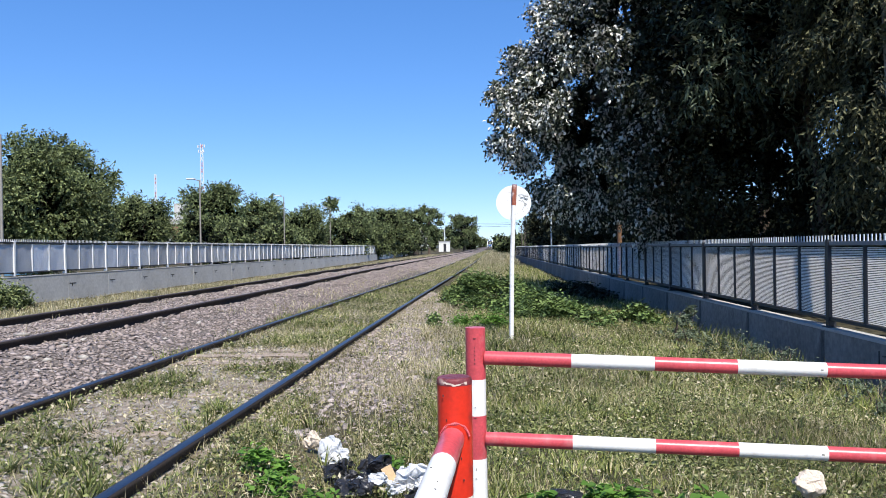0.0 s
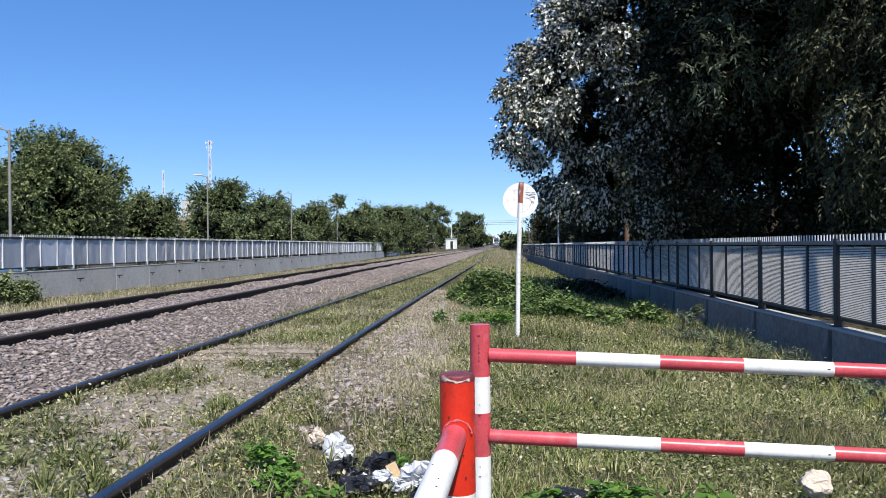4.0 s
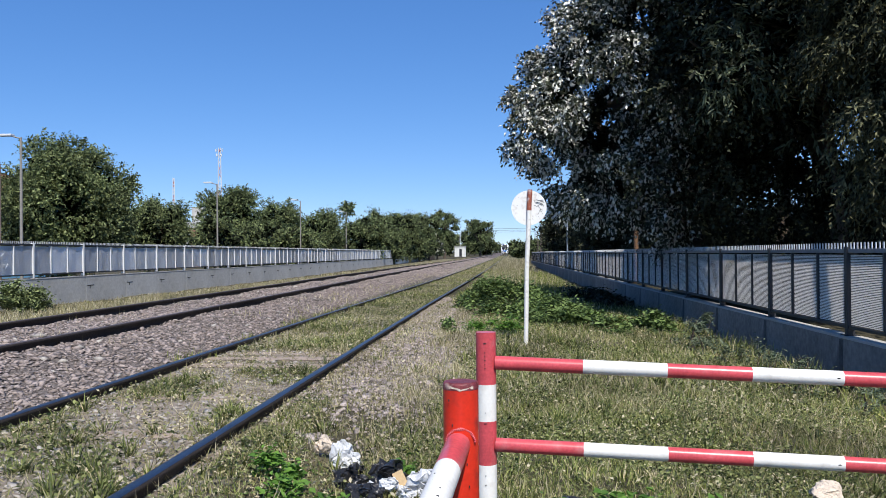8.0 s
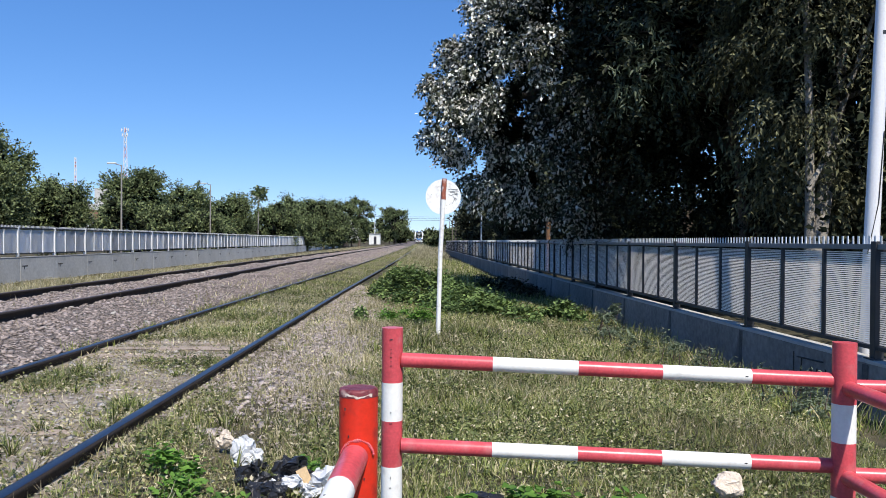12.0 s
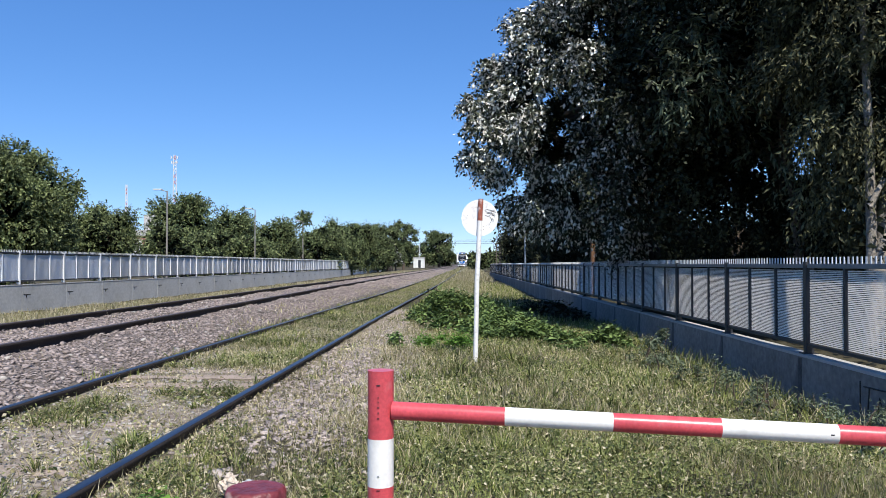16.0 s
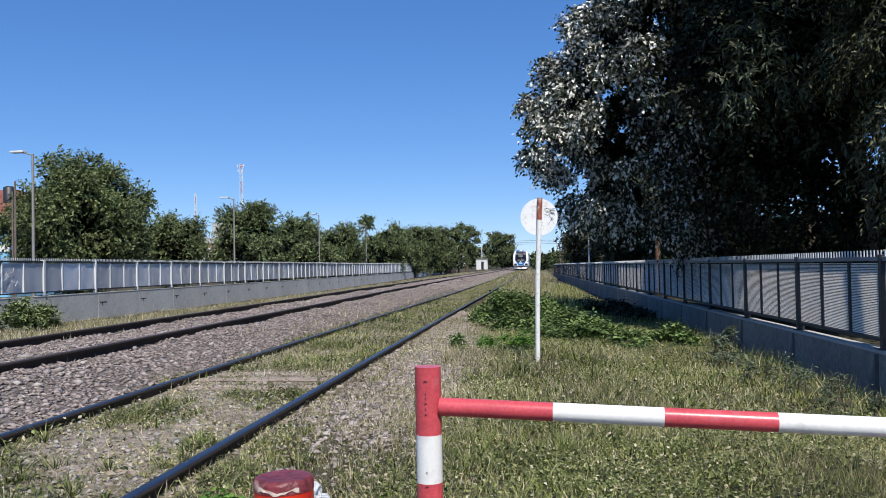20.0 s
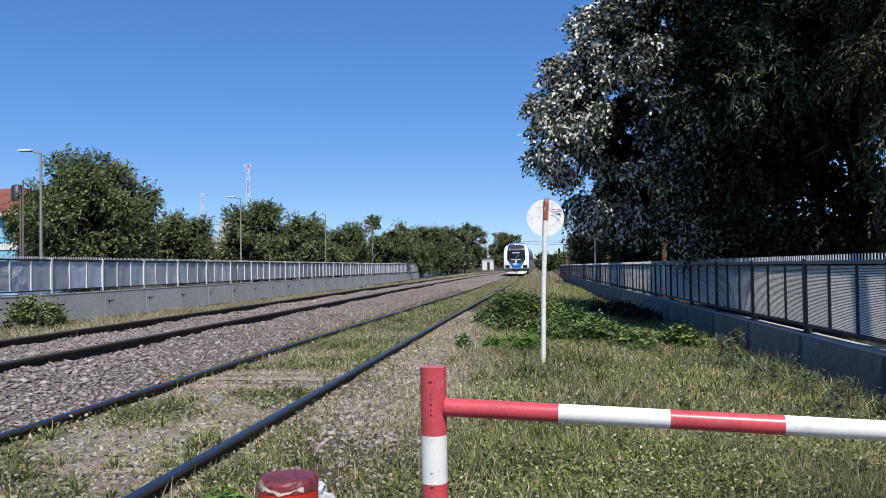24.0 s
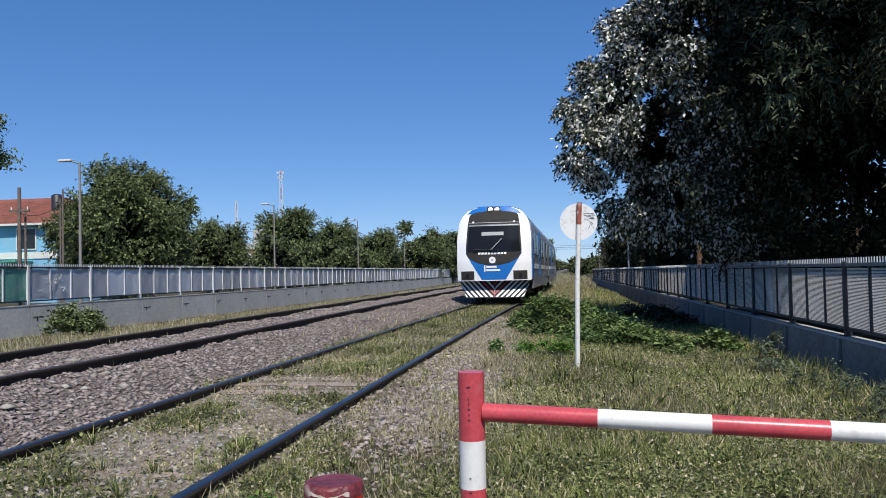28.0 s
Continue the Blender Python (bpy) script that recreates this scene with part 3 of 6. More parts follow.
def sheet(h, w, seed):
    """A thin dented sheet with folded edges."""
    r = random.Random(seed)
    bm = bmesh.new()
    n, m = 10, 8
    ph = [r.uniform(0, 6) for _ in range(4)]
    g = [[bm.verts.new((0.012 * math.sin(2.2 * j / m * 3 + ph[0]) * math.sin(3 * i / n + ph[1]) + 0.006 * math.sin(9 * j / m + ph[2]), w * j / m, h * i / n)) for j in range(m + 1)] for i in range(n + 1)]
    for i in range(n):
        for j in range(m):
            bm.faces.new((g[i][j], g[i][j + 1], g[i + 1][j + 1], g[i + 1][j]))
    bmesh.ops.solidify(bm, geom=bm.faces[:], thickness=0.004)
    return bm


def fence_bay(x, y, z0, z1, side, seed, slats):
    """One bay of the metal fence: post, two mullions, rails, three sheets and a row of spikes. side: +1 where the track lies at -x."""
    ob = thing("metal_fence", "grey metal louvred fence panel with spiked top on concrete wall" if slats else "pale sheet metal fence panel with spiked top on concrete wall", "fence", "railway fence panels", (x, y, 0))
    h = z1 - z0
    s = side
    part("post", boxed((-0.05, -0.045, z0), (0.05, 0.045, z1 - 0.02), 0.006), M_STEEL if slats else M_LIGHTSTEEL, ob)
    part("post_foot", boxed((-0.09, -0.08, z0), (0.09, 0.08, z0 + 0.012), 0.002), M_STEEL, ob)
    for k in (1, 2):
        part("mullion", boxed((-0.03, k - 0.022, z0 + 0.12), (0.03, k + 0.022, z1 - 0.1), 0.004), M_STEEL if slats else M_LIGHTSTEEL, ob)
    part("top_rail", boxed((-0.035, 0.047, z1 - 0.1), (0.035, BAY - 0.047, z1 - 0.045), 0.006), M_LITSTEEL if slats else M_STEEL, ob)
    part("bottom_rail", boxed((-0.035, 0.047, z0 + 0.09), (0.035, BAY - 0.047, z0 + 0.13), 0.006), M_STEEL, ob)
    for k in range(3):
        bm = louvre(h - 0.26, 0.93) if slats else sheet(h - 0.26, 0.93, seed + k)
        p = part("louvre_sheet" if slats else "sheet", bm, M_GALV if slats else M_SHEET, ob)
        p.location = (0.0, k + 0.035 + (0.015 if k == 0 else 0), z0 + 0.14)
    bm = bmesh.new()
    for k in range(30):
        yy = 0.05 + k * 0.1
        for dx in (0.0,):
            v = [bm.verts.new((dx + a, yy + b, c)) for a, b, c in ((-0.004, -0.016, z1 - 0.045), (0.004, -0.016, z1 - 0.045), (0.004, 0.016, z1 - 0.045), (-0.004, 0.016, z1 - 0.045), (-0.004, -0.014, z1 + 0.035), (0.004, -0.014, z1 + 0.035), (0.004, 0.014, z1 + 0.035), (-0.004, 0.014, z1 + 0.035))]
            for f in ((0, 1, 5, 4), (1, 2, 6, 5), (2, 3, 7, 6), (3, 0, 4, 7), (4, 5, 6, 7)):
                bm.faces.new([v[i] for i in f])
    tagged(part("spike_strip", bm, M_LIGHTSTEEL, ob), kind="stuff")
    return ob


R_START = 10.97 - 3 * BAY
R_YS = [R_START + BAY * k for k in range(37)]
L_START = 27.13 - 7 * BAY
L_YS = [L_START + BAY * k for k in range(34)]
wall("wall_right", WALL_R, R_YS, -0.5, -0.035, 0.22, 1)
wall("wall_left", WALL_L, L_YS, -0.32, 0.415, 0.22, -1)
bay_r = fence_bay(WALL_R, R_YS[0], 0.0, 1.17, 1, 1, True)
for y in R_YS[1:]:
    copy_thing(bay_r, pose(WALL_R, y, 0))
bays_l = [fence_bay(WALL_L, L_YS[k], 0.45, 1.56, -1, 10 * k, False) for k in range(3)]
for k, y in enumerate(L_YS[3:]):
    copy_thing(bays_l[k % 3], pose(WALL_L, y, 0))


# Green of the awning showing through is put into these sheets' own colour.
M_GREENPANEL = material("sea_green_sheet", (0.20, 0.44, 0.36), 0.5, var=0.2, scale=1.2, fine=25, bump=0.15, stain=0.4, stain_col=(0.5, 0.6, 0.55), stain_scale=2.0)
for ob in list(bpy.data.objects):
    if ob.parent and ob.name.startswith("sheet") and abs(ob.parent.matrix_basis.translation.y - L_YS[4]) < 0.1 and ob.parent.matrix_basis.translation.x < 0:
        ob.data = ob.data.copy()
        ob.data.materials[0] = M_GREENPANEL
        tagged(ob, "sea-green sheet")
panel_scrawl = thing("panel_scrawl", "pale illegible scrawl on fence sheets", "graffiti", kind="structure")
r = random.Random(8)
for k in range(10):
    y0, z0 = L_YS[5] + r.uniform(0.25, 1.7), r.uniform(0.75, 1.25)
    pts = [(WALL_L + 0.042, y0 + 0.16 * j * r.uniform(0.4, 1), z0 + r.uniform(-0.1, 0.1)) for j in range(4)]
    part("scrawl", tubed(pts, 0.0045, 4), M_LIGHTSTEEL, panel_scrawl)


# ---- barrier at the crossing ----
def banded(parent, a, b, r, bands, name, first="red", red=None, sides=20):
    """A round bar from a to b in painted bands; bands: shares of its length at which the colour changes."""
    a, b = Vector(a), Vector(b)
    cuts = [0.0, *bands, 1.0]
    for k in range(len(cuts) - 1):
        col = (k % 2 == 0) == (first == "red")
        p, q = a.lerp(b, cuts[k]), a.lerp(b, cuts[k + 1])
        part(name, tubed([p, p.lerp(q, 0.5), q], r, sides), (red or M_RED) if col else M_WHITE, parent, ("faded red band" if col else "white band"), True)


barrier = thing("pedestrian_barrier", "red and white striped tubular steel barrier standing in grass", "barrier")
PX, PY = 1.822, 2.755
banded(barrier, (PX, PY, 0.855), (PX, PY, -0.45), 0.0325, [0.128, 0.218, 0.325, 0.44, 0.56, 0.68, 0.8], "post")
P2 = (3.155, 2.60, 0.832)
banded(barrier, (P2[0], P2[1], P2[2]), (P2[0], P2[1], -0.5), 0.034, [0.135, 0.22, 0.34, 0.46, 0.57, 0.68, 0.8], "post")
for z0, z1 in ((0.757, 0.718), (0.494, 0.464)):
    banded(barrier, (PX + 0.03, PY - 0.01, z0), (P2[0] - 0.03, P2[1] + 0.015, z1), 0.0225, [0.217, 0.418, 0.613, 0.816], "bar")
for z0, z1 in ((0.70, 0.66), (0.44, 0.40)):
    banded(barrier, (P2[0], P2[1] - 0.03, z0), (P2[0] + 0.03, P2[1] - 1.5, z1), 0.0225, [0.15, 0.33, 0.51, 0.69, 0.87], "bar")
    banded(barrier, (P2[0] + 0.03, P2[1], z0), (P2[0] + 1.3, P2[1] - 0.2, z0), 0.0225, [0.5], "bar")

rbar = thing("pedestrian_barrier", "bright red barrier post with chipped cap and striped bar", "barrier")
RX, RY = 1.795, 1.625
part("post", tubed([(RX, RY, 0.8625), (RX, RY, 0.69)], 0.0325, 24), M_RED2, rbar, "bright red post", True)
part("post_cap", tubed([(RX, RY, 0.862), (RX, RY, 0.871), (RX, RY, 0.8745), (RX, RY, 0.8755)], [0.0329, 0.0329, 0.031, 0.028], 24), M_CAP, rbar, "chipped dark red cap", True)
chip = bmesh.new()
chip_rows = []
for k in range(13):
    a = radians(-128 + 7 * k)
    lo, hi = 0.8640 + 0.0022 * math.sin(k * 0.8) + 0.0009 * math.sin(k * 2.1), 0.8675 + 0.0022 * math.sin(k * 0.55 + 1) + 0.0008 * math.sin(k * 1.9)
    chip_rows.append([chip.verts.new((RX + 0.0333 * math.cos(a), RY + 0.0333 * math.sin(a), z)) for z in (lo, max(hi, lo + 0.001))])
for p, q in zip(chip_rows, chip_rows[1:]):
    chip.faces.new((p[0], q[0], q[1], p[1]))
part("paint_chip", chip, M_CHIP, rbar, "peeled cream paint chip")
banded(rbar, (RX, RY, 0.69), (RX, RY, -0.45), 0.0325, [0.03, 0.2, 0.4, 0.6, 0.8], "post", red=M_RED2)
banded(rbar, (RX - 0.004, RY - 0.02, 0.765), (RX - 0.10, RY - 1.5, 0.70), 0.0225, [0.11, 0.3, 0.5, 0.7, 0.9], "bar", red=M_RED)

# ---- round sign ----
sign = thing("round_sign", "back of a white round metal sign on thin pole", "road sign")
SX, SY = 2.246, 12.23
zg = float(on_ground(np.array([SX]), np.array([SY]))[0])
part("pole", tubed([(SX, SY, zg - 0.3), (SX + 0.03, SY, 0.9), (SX + 0.072, SY, 1.74)], 0.034, 12), M_WHITE, sign, "white painted pole", True)
part("pole_top", tubed([(SX + 0.072, SY, 1.74), (SX + 0.086, SY, 2.05)], 0.035, 12), M_RUSTPAINT, sign, "rusted pole top", True)
bm = bmesh.new()
tube(bm, [(SX + 0.07, SY + 0.036, 1.78), (SX + 0.07, SY + 0.041, 1.78)], [0.262, 0.262], 40)
part("disc", bm, M_SIGN, sign, "white enamelled disc with rust specks")

# ---- lamps ----
def street_lamp(x, y, top, base):
    ob = thing("street_lamp", "tall grey street lamp with a flat head on a short arm", "street lamp", "street lamps along the fence", (x, y, 0))
    part("pole", tubed([(0, 0, base), (0, 0, top)], [0.062, 0.038], 10), M_LAMP, ob, smooth=True)
    part("arm", tubed([(0, 0, top - 0.04), (-0.2, 0, top + 0.02), (-0.4, 0, top + 0.07)], 0.022, 8), M_LAMP, ob, smooth=True)
    part("head", boxed((-0.76, -0.12, top + 0.05), (-0.28, 0.12, top + 0.12), 0.02), M_LIGHTSTEEL, ob)
    return ob


lamp0 = street_lamp(-14.13, 26.2, 5.13, -0.5)
for y, z in ((45.1, 0.05), (64.4, 0.33), (84.0, 0.4), (103.5, 0.45), (123.0, 0.5)):
    copy_thing(lamp0, pose(-14.13, y, z))


# ---- trees beside the street ----
tree("street_tree", "broad dark green tree behind the fence", (-18.4, 36.5, -0.2), 6.7, (-18.4, 36.5, 3.35), (2.95, 2.8, 3.0), 210, 0.58, 95000, 0.135, L_GREEN, 11, 0.2, inner=12000, inner_leaf=0.3, twig=0.45, each=9, droop=0.3)
tree("street_tree", "low round green tree behind the fence", (-17.2, 44, -0.2), 4.4, (-17.2, 44, 2.4), (1.9, 1.7, 1.75), 80, 0.48, 28000, 0.135, L_GREEN, 12, 0.14, inner=2500, twig=0.45, droop=0.3)
tree("street_tree", "upright green tree behind the fence", (-18.6, 60, -0.2), 6.2, (-18.6, 60, 3.5), (2.2, 2.0, 2.95), 90, 0.62, 26000, 0.17, L_GREEN, 13, 0.16, inner=2500, twig=0.5, droop=0.1)
tree("street_tree", "green tree behind the fence", (-17.4, 70, -0.2), 6, (-17.6, 70, 3.1), (2.2, 1.9, 2.7), 75, 0.62, 18000, 0.17, L_GREEN, 14, 0.16, inner=2000, twig=0.5, droop=0.2)
tree("street_tree", "green tree behind the fence", (-16.6, 82, -0.2), 5.8, (-16.6, 82, 3.1), (2.5, 2, 2.6), 70, 0.68, 15000, 0.19, L_GREEN, 15, 0.16, inner=2000, twig=0.5, droop=0.2)
tree("street_tree", "green tree behind the fence", (-20.5, 76, -0.2), 5.8, (-20.5, 76, 2.6), (2.6, 2, 2.2), 40, 0.7, 7000, 0.22, L_GREEN, 16, 0.16, inner=1500)
tree("street_tree", "low tree behind the fence", (-15.3, 66, -0.2), 4.0, (-15.3, 66, 1.8), (2.4, 2, 1.6), 40, 0.7, 6000, 0.22, L_GREEN, 17, 0.14, inner=1500)
tree("street_tree", "leafy tree at the edge of the street", (-21.6, 27.0, -0.2), 8, (-20.9, 28.0, 6.4), (2.3, 2.4, 1.7), 60, 0.55, 12000, 0.15, L_GREEN, 18, 0.2)
for k in range(8):
    r = random.Random(50 + k)
    y = 98 + 6 * k
    x = 1.9 + (640 + 17 * k - 882) / 1429 * y * 1.01
    tree("street_tree", "dense green tree in the row beyond the fence", (x, y, 0), 6.5, (x, y, 0.031 * y), (2.7, 2.4, 0.026 * y + r.uniform(0, 0.9)), 44, 0.95, 8000, 0.28, L_GREEN, 60 + k, 0.18, "far tree row", limbs=4, inner=1500, inner_leaf=0.5)
for k in range(9):
    r = random.Random(150 + k)
    y = 190 + 10 * k
    x = -30 + 3.4 * k + r.uniform(-1, 1)
    tree("distant_tree", "dark green tree in the distant belt", (x, y, 0.2), 7, (x, y, 4.0), (4.0, 3, 3.4 + r.uniform(-0.8, 1.0)), 30, 1.4, 3200, 0.5, L_GREEN, 160 + k, 0.2, "distant tree belt", limbs=3, inner=800, inner_leaf=0.9)
tree("tall_tree", "tall dark tree far down the line", (-9.6, 170, 0), 11, (-9.6, 170, 6.9), (2.9, 2.8, 4.3), 40, 0.95, 8000, 0.36, L_GREEN, 80, 0.3, inner=900, inner_leaf=0.6)
tree("tall_tree", "tall dark tree far down the line", (-3.6, 230, 0.3), 12, (-3.9, 230, 6.3), (4.6, 4, 5.6), 46, 1.15, 8500, 0.45, L_GREEN, 81, 0.35, inner=900, inner_leaf=0.8)
for k, (x, y, h) in enumerate(((-10.4, 160, 4.6), (-12.8, 168, 5.5), (-13.0, 108.5, 2.6), (-12.9, 156, 3.0))):
    tree("street_tree", "low dense tree at the edge of the far track", (x, y, 0), h, (x, y, h * 0.5), (0.011 * y + 0.5, 1.8, h * 0.45), 36, 0.7, 5000, 0.3, L_GREEN, 510 + k, 0.14, "low trees along the far track", limbs=4, inner=1200, inner_leaf=0.5)
tree("tall_tree", "grey-green tree beside the far track", (-11.5, 150, 0), 6, (-11.0, 150, 3.0), (2.0, 2.0, 2.8), 30, 0.9, 4000, 0.35, L_SILVER, 82, 0.2)
for k, (x, y, h, w) in enumerate(((5.6, 150, 3.1, 1.8), (9.5, 170, 3.4, 3.0), (14, 190, 4.5, 4.0), (20, 200, 5.0, 4.5), (12, 240, 4.5, 3.5), (17, 300, 4.5, 5.0), (26, 260, 5.5, 6.0))):
    tree("distant_tree", "dark bushy tree far along the line", (x, y, 0.1), h, (x, y, h * 0.55), (w, w, h * 0.5), 26, 1.0, 3500, 0.42, L_GREEN, 180 + k, 0.18, "distant tree belt", limbs=3, inner=900, inner_leaf=0.8)

for k in range(9):
    r = random.Random(450 + k)
    x, y = -14 + 8.5 * k + r.uniform(-2, 2), 560 + r.uniform(-60, 60)
    tree("distant_tree", "hazy dark tree at the far end of the line", (x, y, 1.2), 6, (x, y, 3.6), (5.5, 4, 3.0 + r.uniform(-0.6, 0.8)), 24, 1.6, 1800, 0.9, L_GREEN, 460 + k, 0.25, "distant tree belt", limbs=3, inner=400, inner_leaf=1.4)

for k in range(16):
    r = random.Random(250 + k)
    y = 125 + r.uniform(0, 50)
    x = -24 - 7.0 * k
    tree("distant_tree", "green tree among the houses across the street", (x, y, -0.1), 6, (x, y, 2.4), (4.6, 3, 2.7 + r.uniform(-0.6, 1.2)), 26, 1.3, 3000, 0.5, L_GREEN, 270 + k, 0.2, "trees across the street", limbs=3, inner=800, inner_leaf=0.9)
for k in range(7):
    r = random.Random(350 + k)
    y = 50 + 7.5 * k
    tree("hedge_tree", "low leafy tree against the fence", (-15.6 - 0.2 * k, y, -0.2), 3, (-15.6 - 0.2 * k, y, 1.5), (1.6, 3.2, 1.5 + r.uniform(0, 0.5)), 40, 0.65, 6500, 0.2, L_GREEN, 370 + k, 0.1, "low trees along the fence", limbs=4, inner=1500, inner_leaf=0.4)


# ---- trees over the verge ----
def over_verge(p):
    """Keeps the poplar's crown inside its leaning outline."""
    x = 1.9 + (p[0] - 1.9) * 26.0 / max(p[1], 5)
    z = 1.1 + (p[2] - 1.1) * 26.0 / max(p[1], 5)
    x += 0.1 + 0.16 * math.sin(z * 4.3) + 0.2 * math.sin(z * 9.1 + p[1] * 2.0)
    return x > np.interp(z, [1.5, 2.4, 2.8, 3.2, 3.6, 4.3, 5.2, 5.6, 6.2, 6.5, 7.1, 7.75, 8.7, 9.2, 12.5], [7.2, 5.2, 3.9, 2.75, 2.45, 2.3, 2.35, 2.7, 2.65, 3.4, 3.3, 3.8, 3.9, 4.5, 7.5]) and z < 14


def over_bramble(p):
    """Keeps the dark tree's crown clear of the sunny near bays."""
    return p[0] > 1.9 + 0.17 * p[1] + 0.5 * math.sin(p[2] * 2.1) and p[1] - p[2] * 0.7 > 11.0 and p[2] < 10.5 - 0.9 * max(0, 9.0 - p[0]) and not (p[0] > 8.8 and 2.4 < p[2] < 4.6)


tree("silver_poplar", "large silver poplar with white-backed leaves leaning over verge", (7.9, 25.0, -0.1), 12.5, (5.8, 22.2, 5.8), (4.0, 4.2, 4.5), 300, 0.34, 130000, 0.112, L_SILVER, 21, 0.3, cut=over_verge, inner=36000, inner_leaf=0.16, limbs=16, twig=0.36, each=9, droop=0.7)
poplar = bpy.data.objects["silver_poplar"]
rng = np.random.default_rng(211)
drape = [(px + rng.normal() * 0.1, 21.2 + rng.uniform(-0.7, 0.7), pz, rng.uniform(0.12, 0.28)) for px, z0, z1 in ((3.2, 2.5, 3.0), (3.5, 2.3, 2.9), (3.9, 2.4, 3.0), (4.3, 2.1, 3.1), (4.7, 2.2, 3.2), (5.3, 2.1, 3.2), (5.7, 1.9, 3.1), (6.0, 1.8, 3.1), (6.3, 1.9, 3.2), (6.6, 1.9, 3.4)) for pz in np.arange(z0, z1, 0.2)]
hang, hang_turns = sprigs(rng, drape, 700, 9, 0.34, (4.8, 21.2, 4.5), 1.2)
scattered("hanging_foliage", LEAF_V, LEAF_F, hang, hang_turns, 0.11 * rng.uniform(0.6, 1.3, len(hang)), L_SILVER, poplar)["kind"] = "stuff"
part("limb", tubed([(7.9, 25, 1.4), (6.3, 23.2, 2.9), (4.8, 22, 4.1), (3.9, 21.5, 5.5)], [0.2, 0.16, 0.1, 0.04], 8), M_TRUNK, poplar, smooth=True)
tree("dark_tree", "dense dark tree crowding over the fence", (10.6, 20.5, -0.1), 14, (8.9, 20.3, 6.2), (4.9, 4.6, 4.8), 300, 0.8, 60000, 0.115, L_SHADE_DARK, 22, 0.3, "trees over the fence", cut=over_bramble, inner=60000, inner_leaf=0.2, limbs=12, twig=0.5, each=10)


def shade_canopy(p):
    """Keeps the added crown above the view, its shade beyond the sunny near bays."""
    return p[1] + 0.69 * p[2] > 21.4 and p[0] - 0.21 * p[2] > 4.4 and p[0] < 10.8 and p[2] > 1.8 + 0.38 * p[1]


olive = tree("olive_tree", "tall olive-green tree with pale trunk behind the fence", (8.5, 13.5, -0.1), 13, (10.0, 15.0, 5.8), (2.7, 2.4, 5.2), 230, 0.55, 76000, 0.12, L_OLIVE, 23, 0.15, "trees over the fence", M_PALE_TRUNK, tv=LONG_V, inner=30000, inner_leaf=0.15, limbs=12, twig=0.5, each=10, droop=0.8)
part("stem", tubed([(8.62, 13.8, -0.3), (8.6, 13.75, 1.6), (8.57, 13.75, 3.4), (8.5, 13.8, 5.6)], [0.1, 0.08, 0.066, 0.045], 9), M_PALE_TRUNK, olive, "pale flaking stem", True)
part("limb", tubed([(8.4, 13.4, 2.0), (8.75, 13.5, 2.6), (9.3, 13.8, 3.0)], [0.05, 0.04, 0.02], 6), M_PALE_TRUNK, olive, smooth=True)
# Crown out of view, added to block the sun from the trees beneath.
tree("dark_tree", "tall dark tree with an unseen crown added to shade others", (10.4, 17.4, -0.1), 14, (8.8, 15.8, 10.0), (4.6, 4.4, 3.2), 320, 0.85, 40000, 0.22, L_SHADE_DARK, 26, 0.28, "trees over the fence", cut=shade_canopy, inner=50000, inner_leaf=0.34, limbs=12)
tree("dark_tree", "dark tree deep behind the fence", (17.0, 20.0, -0.1), 14, (17.0, 20.0, 6.6), (5.0, 6.0, 6.6), 160, 1.2, 16000, 0.3, L_SHADE_DARK, 24, 0.3, "trees over the fence", inner=9000, inner_leaf=0.45)
tree("dark_tree", "dark tree deep behind the fence", (13.0, 33.0, -0.1), 13, (13.5, 33.0, 9.8), (5.0, 5.0, 4.6), 140, 1.1, 14000, 0.3, L_SHADE_DARK, 25, 0.3, "trees over the fence", inner=9000, inner_leaf=0.45)
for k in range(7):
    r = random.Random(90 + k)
    tree("dark_tree", "dark tree in the row behind the fence", (9.5 + r.uniform(0, 2), 42 + 11 * k, -0.1), 9, (9.2 + r.uniform(0, 0.9), 40 + 11 * k, 4.4 - 0.2 * k), (2.9, 5.4, 3.7 - 0.2 * k), 60, 1.0, 9000, 0.27, L_SHADE_DARK, 100 + k, 0.2, "trees over the fence", inner=2500, inner_leaf=0.6)

# sprays of long pointed leaves that hang out of the dark tree
spray_tree = thing("drooping_branch_tree", "slender tree with drooping sprays of long pointed leaves", "tree")
part("trunk", tubed([(9.6, 18.6, -0.3), (9.3, 18.4, 2.5), (8.7, 18.0, 5.5), (8.3, 17.6, 8.0)], [0.12, 0.1, 0.07, 0.03], 8), M_TRUNK, spray_tree, smooth=True)
rng = np.random.default_rng(31)
for sx, sy, sz, rad, n in ((6.9, 17.0, 4.75, 0.45, 26), (6.35, 16.9, 4.5, 0.3, 16), (7.3, 17.1, 4.6, 0.3, 14), (6.6, 17.1, 5.5, 0.4, 22), (7.0, 17.2, 5.75, 0.35, 14), (7.9, 17.2, 5.0, 0.35, 8), (8.2, 17.0, 3.4, 0.4, 7)):
    part("limb", tubed([(8.9, 18.0, sz - 0.3), (sx + 0.5, sy + 0.3, sz + 0.15), (sx, sy, sz + 0.05)], [0.04, 0.03, 0.012], 6), M_TRUNK, spray_tree, smooth=True)
    pos, R = sprigs(rng, [(sx, sy, sz, rad)], n, 9, 0.5, (sx, sy + 0.2, sz + 0.1), 0.55, 1.2)
    scattered("leaf_spray", LANCE_V, ROUND_F, pos, R, 0.2 * rng.uniform(0.6, 1.2, len(pos)), L_BROAD, spray_tree)["kind"] = "stuff"

